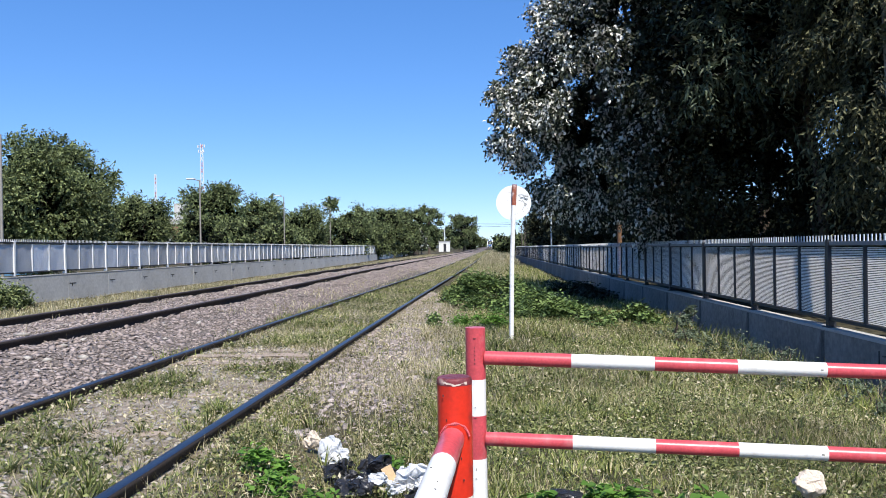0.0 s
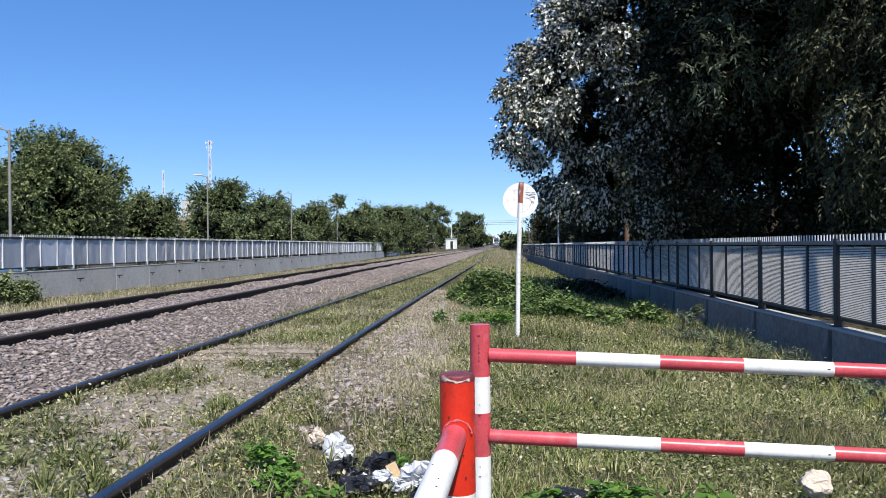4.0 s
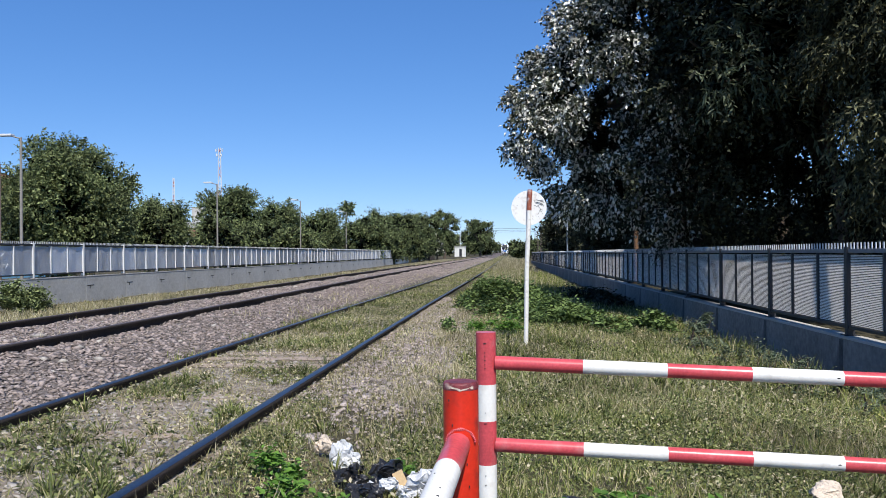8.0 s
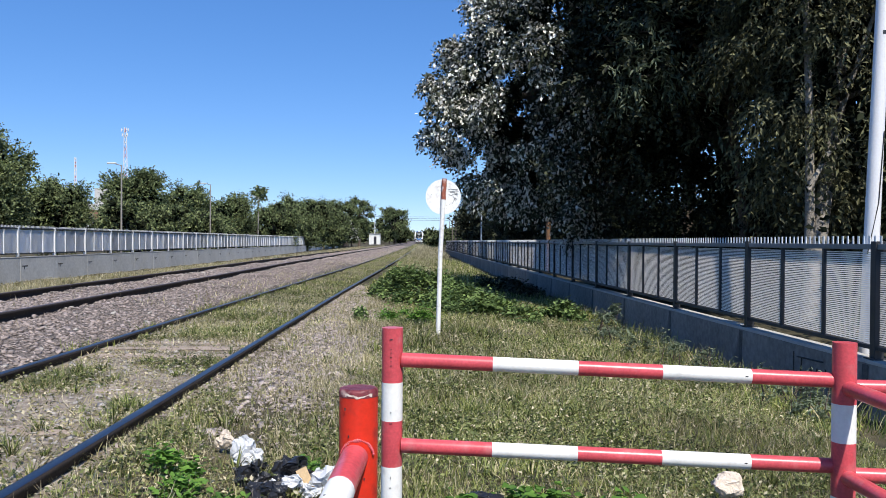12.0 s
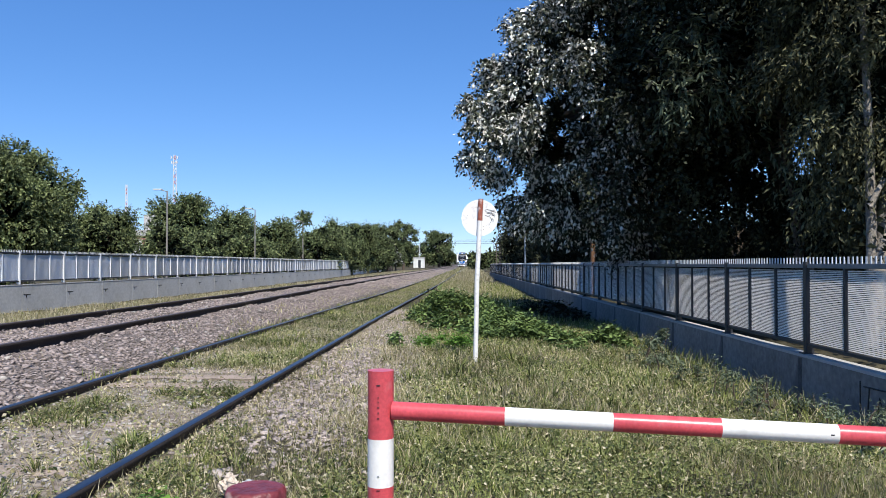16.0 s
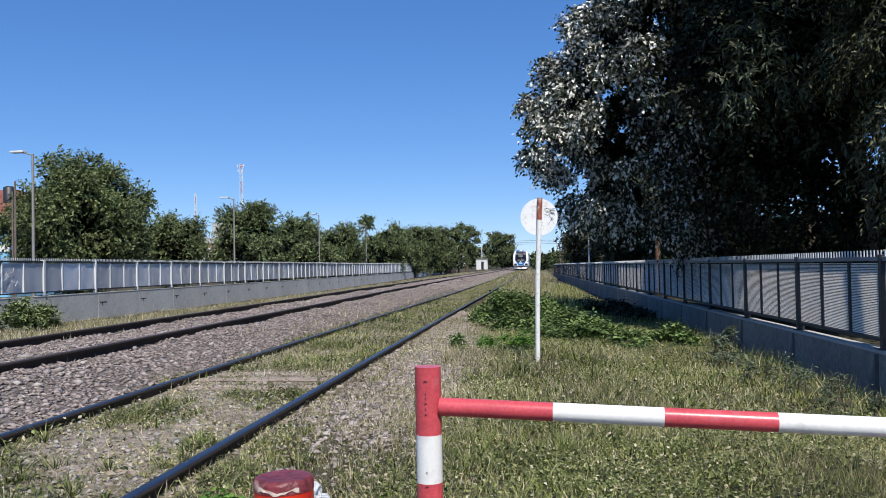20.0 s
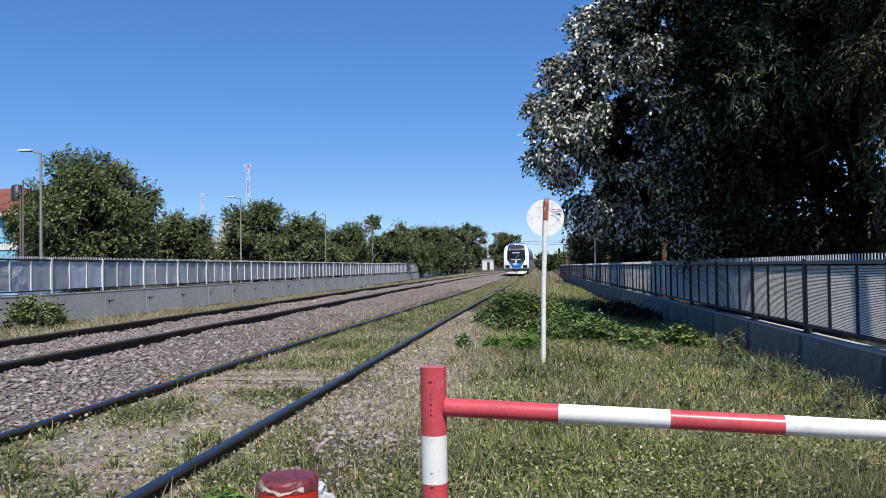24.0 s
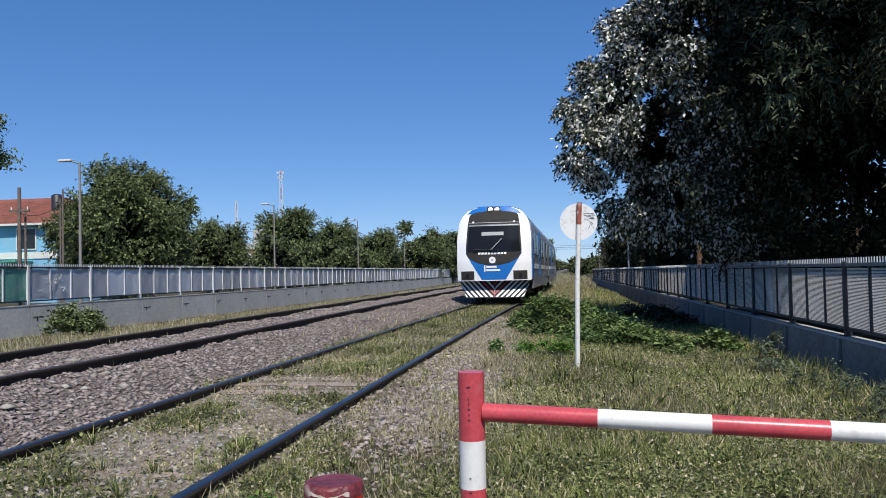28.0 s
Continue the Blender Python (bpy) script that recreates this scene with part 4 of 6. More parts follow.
# Fills the space under the trees; its gloom is put into the leaf colour.
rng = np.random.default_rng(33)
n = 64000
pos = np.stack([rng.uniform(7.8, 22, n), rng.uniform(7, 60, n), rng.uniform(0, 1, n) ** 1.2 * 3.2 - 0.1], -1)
tagged(scattered("thicket", LEAF_V, LEAF_F, pos, turns(rng, n, 1.7), np.clip(0.022 * (pos[:, 0] - 2), 0.12, 0.36) * rng.uniform(0.5, 1.3, n), L_INNER_SHADE), "near-black leaves standing in for deep shade behind fence", "undergrowth", kind="stuff")

# ---- loose ballast ----
ICO = np.array([(0, 0, 0.75), (0.9, 0.1, 0.15), (0.2, 0.85, 0.1), (-0.8, 0.45, 0.2), (-0.6, -0.7, 0.12), (0.35, -0.9, 0.18), (0, 0, -0.5)], float)
ICO_F = np.array([(0, 1, 2), (0, 2, 3), (0, 3, 4), (0, 4, 5), (0, 5, 1), (6, 2, 1), (6, 3, 2), (6, 4, 3), (6, 5, 4), (6, 1, 5)])


def stones(name, label, rng, x, y, size, mat):
    n = len(x)
    pos = np.stack([x, y, on_ground(x, y) + size * 0.1], -1)
    s = size * np.clip(rng.lognormal(-0.12, 0.42, (n, 1)), 0.35, 2.2) * np.stack([rng.uniform(0.6, 1.5, n), rng.uniform(0.6, 1.3, n), rng.uniform(0.3, 0.75, n)], -1)
    return tagged(scattered(name, ICO, ICO_F, pos, turns(rng, n, 0.7), s, mat), label, "stones", kind="stuff")


rng = np.random.default_rng(41)
n = 75000
y = 3 + 47 * rng.uniform(0, 1, n) ** 1.7
x = rng.uniform(-6.2, -1.9, n)
f = far_x(y)
keep = x > f - 1.75
stones("ballast", "loose grey railway ballast between the tracks", rng, x[keep], y[keep], 0.027, M_BALLAST)
n = 36000
y = 46 + 110 * rng.uniform(0, 1, n) ** 1.3
x = rng.uniform(-6.2, 1.2, n)
keep = (x > far_x(y) - 1.75) & (x < near_x(y) - 1.05)
stones("ballast", "loose grey railway ballast between the tracks", rng, x[keep], y[keep], 0.055, M_BALLAST)
n = 24000
y = rng.uniform(5.0, 24, n)
x = 0.75 + rng.normal(0, 0.40, n)
keep = (x > 0.08) & (x < 2.0) & (rng.uniform(0, 1, n) < np.clip((y - 5.4 + 0.8 * wander(x * 2, y * 1.3)) / 2.2, 0.04, 1))
stones("gravel", "loose gravel beside the near rail", rng, x[keep], y[keep], 0.024, M_GRAVEL)
M_PALE = material("pale_stone", (0.36, 0.33, 0.295), 0.9, var=0.2, scale=12, fine=90, bump=0.4, island=0.2)
n = 500
y = 4 + 40 * rng.uniform(0, 1, n) ** 1.5
x = rng.uniform(-6, -1.9, n)
stones("pale_ballast", "scattered pale stones on the ballast", rng, x, y, 0.045, M_PALE)
n = 5200
y = 3 + 17 * rng.uniform(0, 1, n) ** 1.2
x = rng.uniform(-1.7, 0.0, n)
stones("track_rubble", "flat pale rubble between the near rails", rng, x, y, 0.021, M_PALE)
for bx, by, bs in ((-3.58, 10.8, 0.13), (-3.45, 11.0, 0.08), (-2.6, 7.0, 0.09), (-2.75, 6.7, 0.06)):
    rs = np.random.default_rng(int(by * 10))
    bz = float(on_ground(np.array([bx]), np.array([by]))[0])
    V = ICO * np.array([bs, bs * 0.8, bs * 0.6]) * rs.uniform(0.85, 1.15, (7, 1))
    ob = new("stone", mesh_np("stone", V, ICO_F, M_PALE))
    ob.location = (bx, by, bz + bs * 0.2)
    tagged(ob, "pale angular stone lying on the ballast", "stone", "pale stones")


# ---- grass and weeds ----
def field(rng, n, x0, x1, y0, y1, power=1.0):
    y = y0 + (y1 - y0) * rng.uniform(0, 1, n) ** power
    return rng.uniform(x0, x1, n), y


def turf(name, label, seed, n, xr, yr, h, w, mat, mask=None, power=1.0, lean=0.7, category="grass"):
    rng = np.random.default_rng(seed)
    x, y = field(rng, n, *xr, *yr, power)
    x = x + near_x(y) + 0.87
    if mask is not None:
        k = rng.uniform(0, 1, n) < mask(x, y)
        x, y = x[k], y[k]
    pos = np.stack([x, y, on_ground(x, y) - 0.01], -1)
    return tagged(blades(name, rng, pos, h, w, mat, lean), label, category, kind="stuff")


gravel_side = lambda x, y: np.clip(np.abs(x - near_x(y) - 0.87 - 0.75 - 0.15 * wander(x, y)) / 0.5 - 0.85 * np.clip((y - 6.0) / 1.4, 0, 1) * np.clip((26 - y) / 8, 0, 1), 0.05, 1) * np.clip(0.7 + 0.5 * wander(x, y), 0.25, 1)
turf("grass", "short sunlit verge grass", 51, 95000, (0.12, 5.5), (2.2, 9.0), 0.085, 0.006, L_GRASS, gravel_side, 0.9)
turf("grass", "short sunlit verge grass", 52, 75000, (0.25, 5.2), (9.0, 22), 0.10, 0.010, L_GRASS, gravel_side, 1.0)
turf("grass", "grass at the foot of the barrier", 151, 26000, (0.1, 6.0), (-3.0, 2.3), 0.11, 0.008, L_GRASS)
turf("dry_grass", "straw-coloured blades among the verge grass", 152, 22000, (0.8, 5.0), (7.0, 19), 0.14, 0.009, L_DRY, lambda x, y: np.clip(0.5 + 0.9 * wander(x * 0.8, y * 0.7 + 1), 0.05, 1))
turf("dry_grass", "straw-coloured stalks among the near verge grass", 153, 26000, (0.9, 5.2), (2.4, 8.0), 0.11, 0.005, L_DRY, lambda x, y: np.clip(0.45 + 0.9 * wander(x * 1.1 + 2, y * 1.0), 0.05, 1))
turf("grass", "rough verge grass beyond the sign", 53, 34000, (0.4, 5.0), (22, 60), 0.18, 0.02, L_GRASS, None, 1.2)
turf("tall_grass", "tall yellowing grass on the verge", 54, 17000, (0.8, 4.6), (30, 75), 0.42, 0.022, L_DRY, lambda x, y: np.clip(1.2 - np.abs(x - near_x(y) - 2.4) / 1.6, 0, 1) * np.where((y < 36) & (x > 3.2), 0.1, 1), 1.3, 0.45)
turf("tall_grass", "green grass among the tall verge grass", 55, 8000, (0.8, 4.4), (26, 60), 0.4, 0.022, L_GRASS, None, 1.3, 0.45)
turf("tall_grass", "tall yellowing grass on the verge", 56, 9000, (0.6, 4.0), (75, 200), 0.5, 0.05, L_DRY, None, 1.3, 0.45)
tuft = lambda x, y: np.clip(wander(x * 1.4 + 3, y * 1.1) * -2.4 + 0.7, 0.12, 1) * np.where((y > 8.75) & (y < 10.5), 0.06, 1)
turf("track_grass", "patchy grass between the near rails", 57, 12000, (-1.66, -0.08), (2.5, 14), 0.06, 0.006, L_GRASS, tuft)
turf("track_grass", "grass between the near rails", 58, 15000, (-1.66, -0.08), (12, 60), 0.10, 0.013, L_GRASS, lambda x, y: np.clip(0.5 - 1.2 * wander(x, y * 0.6), 0.12, 1), 1.3)
turf("dry_grass", "dry straw grass between the near rails", 158, 16000, (-1.66, -0.08), (10, 70), 0.10, 0.012, L_DRY, lambda x, y: np.clip(0.6 + 0.8 * wander(x, y * 0.6), 0.12, 1), 1.3)
turf("dry_grass", "straw-coloured grass along the far near track", 159, 9000, (-1.9, 0.9), (55, 210), 0.14, 0.05, L_DRY, lambda x, y: np.clip(0.5 + 0.8 * wander(x, y * 0.4), 0.1, 1), 1.3)
turf("track_grass", "green weeds along the far near track", 160, 8000, (-1.9, 0.9), (50, 210), 0.13, 0.05, L_GRASS, lambda x, y: np.clip(0.5 - 0.8 * wander(x, y * 0.4), 0.1, 1), 1.3)
turf("gravel_weeds", "brown weeds on the ballast edge", 161, 3500, (-2.9, -1.75), (14, 120), 0.12, 0.02, L_DRY, lambda x, y: np.clip(0.4 + 0.9 * wander(x * 2, y * 0.5), 0.02, 1), 1.4)
turf("track_grass", "tufts along the rail", 59, 5000, (-2.05, -1.66), (6, 40), 0.12, 0.009, L_GRASS, lambda x, y: (wander(y * 1.3, y * 0.8) > 0.2) * 1.0, 1.3)
turf("dry_grass", "pale dry grass at the foot of the wall", 60, 40000, (-11.5, -6.3), (8, 55), 0.20, 0.016, L_DRY, lambda x, y: np.clip((-7.0 - x) / 1.5, 0.1, 1), 1.3, 0.6)
turf("dry_grass", "pale dry grass at the foot of the wall", 61, 16000, (-11.5, -6.0), (55, 150), 0.25, 0.04, L_DRY, None, 1.2, 0.6)
turf("green_grass", "green grass in the dry strip by the wall", 62, 6000, (-11.5, -6.3), (8, 80), 0.16, 0.018, L_GRASS, None, 1.3, 0.6)
turf("gravel_weeds", "thin dry weeds in the gravel", 63, 7000, (0.1, 1.7), (3.5, 24), 0.12, 0.006, L_DRY, None, 1.2)
turf("ballast_weeds", "thin dry weeds in the ballast", 64, 2600, (-5.5, -1.9), (4, 30), 0.14, 0.005, L_DRY, lambda x, y: (wander(x * 2.2, y * 1.7) > 0.35) * 1.0, 1.2, 0.5)
turf("wall_weeds", "rank weeds along the foot of the wall", 65, 9000, (4.7, 6.0), (3, 24), 0.26, 0.010, L_GRASS, lambda x, y: np.clip((x - 5.0) / 0.9, 0, 1) * np.clip(0.6 + wander(x, y), 0, 1), 1.1, 0.7, "weeds")


def tufts(name, label, seed, n, xr, yr, blades_each, h, w, r, mat, mask):
    """Separate tufts of grass whose blades spread outwards."""
    rng = np.random.default_rng(seed)
    x, y = field(rng, n, *xr, *yr)
    x = x + near_x(y) + 0.87
    keep = rng.uniform(0, 1, n) < mask(x, y)
    x, y = np.repeat(x[keep], blades_each), np.repeat(y[keep], blades_each)
    big = np.repeat(rng.uniform(0.5, 1.3, keep.sum()), blades_each)
    m = len(x)
    a, d = rng.uniform(0, 2 * np.pi, m), np.abs(rng.normal(0, 0.5, m))
    x, y = x + r * big * d * np.cos(a), y + r * big * d * np.sin(a)
    lean = np.clip(0.25 + 0.8 * d + rng.normal(0, 0.2, m), 0, 1.4)
    t = a + np.pi / 2 + rng.normal(0, 0.5, m)
    ca, sa, cb, sb, z, o = np.cos(t + np.pi), np.sin(t + np.pi), np.cos(-lean), np.sin(-lean), np.zeros(m), np.ones(m)
    Rz = np.stack([np.stack([ca, -sa, z], -1), np.stack([sa, ca, z], -1), np.stack([z, z, o], -1)], 1)
    Rx = np.stack([np.stack([o, z, z], -1), np.stack([z, cb, -sb], -1), np.stack([z, sb, cb], -1)], 1)
    hh = h * big * rng.uniform(0.5, 1.2, m)
    s = np.stack([w * rng.uniform(0.6, 1.3, m), hh, hh], -1)
    return tagged(scattered(name, BLADE_V, BLADE_F, np.stack([x, y, on_ground(x, y) - 0.01], -1), Rz @ Rx, s, mat), label, "grass", kind="stuff")


tufts("grass_tuft", "spreading green grass tufts between the near rails", 601, 470, (-1.62, -0.12), (2.6, 14), 46, 0.14, 0.008, 0.12, L_TUFT, tuft)
tufts("grass_tuft", "spreading grass tufts along the track", 602, 120, (-1.9, -0.1), (13, 34), 30, 0.16, 0.014, 0.16, L_TUFT, tuft)
tufts("grass_tuft", "rough grass tufts on the verge", 603, 520, (0.15, 5.4), (2.4, 9), 44, 0.14, 0.009, 0.13, L_TUFT, gravel_side)
tufts("grass_tuft", "rough grass tufts on the verge", 604, 520, (0.3, 5.2), (9, 22), 34, 0.18, 0.014, 0.18, L_TUFT, gravel_side)


def clover(name, label, seed, n, xr, yr, size, hmax, mask=None, mat=None):
    """Small low leaves among the grass."""
    rng = np.random.default_rng(seed)
    x, y = field(rng, n, *xr, *yr)
    x = x + near_x(y) + 0.87
    keep = rng.uniform(0, 1, n) < (mask(x, y) if mask is not None else np.clip(0.55 + 0.9 * wander(x * 1.6, y * 1.6 + 2), 0.05, 1) * gravel_side(x, y))
    x, y = x[keep], y[keep]
    pos = np.stack([x, y, on_ground(x, y) + hmax * rng.uniform(0, 1, len(x)) ** 1.5], -1)
    return tagged(scattered(name, LEAF_V, LEAF_F, pos, turns(rng, len(x), 1.0), size * rng.uniform(0.5, 1.4, len(x)), mat or L_CLOVER), label, "weeds", kind="stuff")


clover("verge_weeds", "small low weeds among the verge grass", 66, 210000, (0.12, 5.5), (2.2, 8), 0.026, 0.09)
clover("verge_weeds", "small low weeds among the verge grass", 67, 100000, (0.2, 5.4), (8, 20), 0.036, 0.10)
clover("verge_weeds", "broader leaves among the verge grass", 166, 20000, (0.3, 5.4), (2.4, 12), 0.028, 0.12)
clover("track_weeds", "low weeds between the near rails", 68, 26000, (-1.66, -0.08), (3, 24), 0.034, 0.08, tuft)
turf("straw", "dry straw lying on soil and gravel", 691, 34000, (-1.66, 1.7), (2.5, 20), 0.10, 0.006, L_DRY, lambda x, y: np.clip(0.5 + 0.9 * wander(x * 2.3, y * 1.9), 0.05, 1), 1.2, 1.5)
clover("dry_litter", "dry straw and leaf litter on the soil", 69, 42000, (-1.66, 1.6), (2.5, 18), 0.030, 0.03, lambda x, y: np.clip(0.6 + 0.6 * wander(x * 2, y * 2), 0.1, 1), L_DRY)


def leafy(name, label, category, seed, centres, n, leaf, mat, tv=LEAF_V, lean=1.0, kind="", stems=0):
    """A low leafy plant: leaves in clumps, on thin stems."""
    rng = np.random.default_rng(seed)
    c = np.asarray(centres, float)
    ob = thing(name, label, category, kind=kind)
    pos = cloud(rng, c, n, 1.0, 0.2)
    g = on_ground(pos[:, 0], pos[:, 1])
    pos[:, 2] = np.maximum(pos[:, 2], g + 0.015)
    scattered("foliage", ROUND_V if tv is LEAF_V else tv, ROUND_F if tv is LEAF_V else LEAF_F, pos, turns(rng, n, lean), leaf * rng.uniform(0.55, 1.3, n), mat, ob)
    for k in range(stems):
        cc = c[k % len(c)]
        z = float(on_ground(np.array([cc[0]]), np.array([cc[1]]))[0])
        part("stem", tubed([(cc[0] + rng.normal() * 0.03, cc[1], z - 0.05), (cc[0] + rng.normal() * 0.05, cc[1], (z + cc[2]) / 2), (cc[0] + rng.normal() * 0.05, cc[1], cc[2] + cc[3] * 0.6)], [0.012, 0.009, 0.004], 6), M_TRUNK, ob)
    return ob


def mound(seed, cx, cy, rx, ry, h, n, size):
    rng = np.random.default_rng(seed)
    out = []
    for _ in range(n):
        a, r = rng.uniform(0, 2 * np.pi), rng.uniform(0, 1) ** 0.5
        x, y = cx + rx * r * math.cos(a), cy + ry * r * math.sin(a)
        z = float(on_ground(np.array([x]), np.array([y]))[0]) + h * (1 - r * r) * rng.uniform(0.5, 1.05)
        out.append((x, y, z, size * rng.uniform(0.6, 1.2)))
    return out


leafy("bramble", "dense dark green bramble thicket sprawling on the verge", "bush", 71, mound(71, 2.0, 20.6, 1.2, 3.6, 0.72, 60, 0.3) + mound(72, 3.0, 17.6, 0.95, 2.3, 0.42, 50, 0.26) + mound(172, 3.75, 15.9, 0.6, 1.3, 0.26, 26, 0.2), 32000, 0.085, L_BRAMBLE, lean=0.8, stems=6)
# Added over the grass: dark leaves that blacken it like tree shade.
leafy("undergrowth", "low dark leaves standing in for tree shade on grass", "undergrowth", 171, mound(171, 5.0, 27.5, 1.2, 4.5, 0.3, 70, 0.28), 11000, 0.12, L_SHADE_DARK, lean=0.8, kind="stuff")
leafy("bramble", "low bramble clump by the wall", "bush", 73, mound(73, 4.85, 16.0, 0.4, 0.8, 0.35, 14, 0.22), 3500, 0.075, L_BRAMBLE, lean=0.8, stems=3)
leafy("nettle_patch", "fresh green nettles under the brambles", "weeds", 74, mound(74, 1.75, 14.4, 0.5, 0.8, 0.2, 14, 0.2), 3000, 0.055, L_WEED, lean=0.8)
leafy("weed", "small dark weed in the gravel", "weed", 75, mound(75, 0.95, 13.7, 0.16, 0.2, 0.2, 6, 0.12), 500, 0.06, L_BRAMBLE, stems=2)
leafy("weed", "tall pale-leaved weed against the wall", "weed", 76, [(4.9, 12.8, -0.05, 0.16), (5.05, 12.9, 0.08, 0.14), (4.8, 12.7, 0.0, 0.12), (5.0, 12.7, -0.25, 0.15)], 260, 0.1, L_BROAD, tv=LONG_V, stems=3)
leafy("bush", "round green bush in front of the wall", "bush", 77, mound(77, -11.1, 21.0, 0.85, 0.8, 0.85, 30, 0.3), 6000, 0.09, L_GREEN, stems=4)
for k, (x, y) in enumerate(((5.3, 8.0), (5.1, 9.0), (5.45, 9.7), (4.95, 10.9), (5.15, 11.5), (4.8, 12.1), (5.6, 7.4), (5.35, 7.1), (4.9, 13.4), (5.75, 9.3), (5.6, 10.6), (5.5, 11.8), (5.9, 8.3), (5.35, 13.6), (5.2, 10.2))):
    leafy("weed", "straggling grey-green weed at the wall", "weed", 80 + k, mound(980 + k, x, y, 0.26, 0.36, 0.4, 7, 0.13), 300, 0.05, L_BROAD, tv=LONG_V, stems=3)
for k, (x, y, r, n) in enumerate(((2.5, 4.25, 0.24, 420), (2.15, 4.2, 0.12, 150), (2.95, 4.15, 0.25, 300), (0.55, 4.7, 0.2, 420), (1.35, 4.75, 0.2, 320), (0.75, 4.4, 0.15, 240), (1.0, 4.2, 0.12, 140), (2.2, 3.9, 0.15, 160))):
    leafy("weed", "bright green broad-leaved weed in the grass", "weed", 90 + k, mound(90 + k, x, y, r, r * 0.8, 0.12, 8, 0.09), n, 0.06 if k < 3 else 0.045, L_WEED, lean=0.7)

# ---- houses, masts and poles across the street ----
M_BLUE = material("pale_blue_render", (0.22, 0.50, 0.70), 0.85, var=0.12, scale=0.8, fine=12, bump=0.2, stain=0.3, stain_col=(0.3, 0.45, 0.55), stain_scale=0.7)
M_TILE = material("red_roof_tile", (0.21, 0.07, 0.045), 0.85, var=0.3, scale=2, fine=20, bump=0.5, objvar=0.2, stain=0.3, stain_col=(0.16, 0.07, 0.05), stain_scale=0.9)
M_WRENDER = material("white_render", (0.70, 0.70, 0.66), 0.85, var=0.1, scale=1, fine=14, bump=0.2)
M_BRICK = material("raw_brick", (0.30, 0.16, 0.11), 0.9, var=0.25, scale=3, fine=25, bump=0.4)
M_GREENSHEET = material("green_awning", (0.10, 0.34, 0.22), 0.6, var=0.15, bump=0.1)
M_DARKPANE = material("dark_pane", (0.02, 0.022, 0.025), 0.15, var=0.2, bump=0.0)
M_MASTRED = material("mast_red", (0.45, 0.12, 0.10), 0.6, var=0.1, bump=0.0)
M_CABLE = material("cable", (0.02, 0.02, 0.02), 0.7, var=0.1, bump=0.0)

house = thing("house", "pale blue house with a red tiled hipped roof", "house")
hx0, hx1, hy0, hy1 = -46.0, -29.6, 48.0, 57.0
wallbm = boxed((hx0, hy0, -0.3), (hx1, hy1, 4.75))
part("wall", wallbm, M_BLUE, house, "pale blue rendered wall")
part("plinth", boxed((hx0 - 0.03, hy0 - 0.06, 2.55), (hx1 + 0.05, hy0 - 0.003, 2.98), 0.01), M_WRENDER, house, "white rendered band")
bm = bmesh.new()
e = 0.45
v = [bm.verts.new(p) for p in ((hx0 - e, hy0 - e, 4.75), (hx1 + e, hy0 - e, 4.75), (hx1 + e, hy1 + e, 4.75), (hx0 - e, hy1 + e, 4.75), (hx0 + 3, 52.5, 6.9), (hx1 - 2.2, 52.5, 6.9))]
for f in ((0, 1, 5, 4), (1, 2, 5), (2, 3, 4, 5), (3, 0, 4), (3, 2, 1, 0)):
    bm.faces.new([v[i] for i in f])
roof = part("roof", bm, M_TILE, house, "red tiled roof")
part("gutter", boxed((hx0 - e, hy0 - e - 0.06, 4.66), (hx1 + e, hy0 - e + 0.02, 4.80), 0.02), M_WRENDER, house)
tile_bm = boxed((-0.14, -0.2, 0), (0.14, 0.2, 0.04), 0.012)
tile_me = bpy.data.meshes.new("roof_tile")
tile_bm.to_mesh(tile_me)
tile_bm.free()
tile_me.materials.append(M_TILE)
slope = math.atan2(6.9 - 4.75, 52.5 - hy0 + e)
for i in range(13):
    for j in range(23):
        x = hx1 + 0.3 - 0.3 * j
        yy = hy0 - e + 0.2 + 0.34 * i * math.cos(slope)
        if x > hx1 + e - (yy - hy0 + e) * (e + 2.2) / (52.5 - hy0 + e):
            continue
        ob = shared("roof_tile", tile_me, roof, (x, yy, 4.78 + (yy - hy0 + e) * math.tan(slope)))
        ob.rotation_euler = (slope + 0.05, 0, 0)
win = part("window", boxed((-32.4, hy0 - 0.08, 3.1), (-31.0, hy0 + 0.05, 4.55), 0.02), M_WRENDER, house, "white framed window")
for x in (-32.3, -31.62):
    part("pane", boxed((x, hy0 - 0.10, 3.2), (x + 0.56, hy0 - 0.075, 4.45), 0.004), M_DARKPANE, win)
part("awning", boxed((-40, hy0 - 1.8, 2.30), (-31.2, hy0 - 0.06, 2.42), 0.02), M_GREENSHEET, house, "green sheet awning")

tank = thing("water_tank", "grey rooftop water tank on a steel stand", "water tank")
part("tank", tubed([(-30.9, 50, 5.5), (-30.9, 50, 6.75), (-30.9, 50, 6.85)], [0.36, 0.36, 0.2], 16), M_STEEL, tank, smooth=True)
for dx in (-0.35, 0.35):
    part("leg", tubed([(-30.9 + dx, 50, 4.7), (-30.9 + dx, 50, 5.6)], 0.05, 6), M_LAMP, tank)

brick = thing("brick_building", "unfinished brick building with a concrete column", "building")
part("wall", boxed((-38, 90, -0.3), (-32.3, 97, 4.3), 0.03), M_BRICK, brick)
part("slab", boxed((-38.2, 89.8, 4.3), (-32.0, 97, 4.95), 0.03), M_CONC, brick)
part("gable", boxed((-36, 89.7, 2.2), (-33.2, 89.98, 3.9), 0.02), M_WRENDER, brick)
part("tank", boxed((-33.3, 90.5, 4.95), (-32.0, 92, 6.7), 0.06), M_CONC, brick, "grey concrete tank")


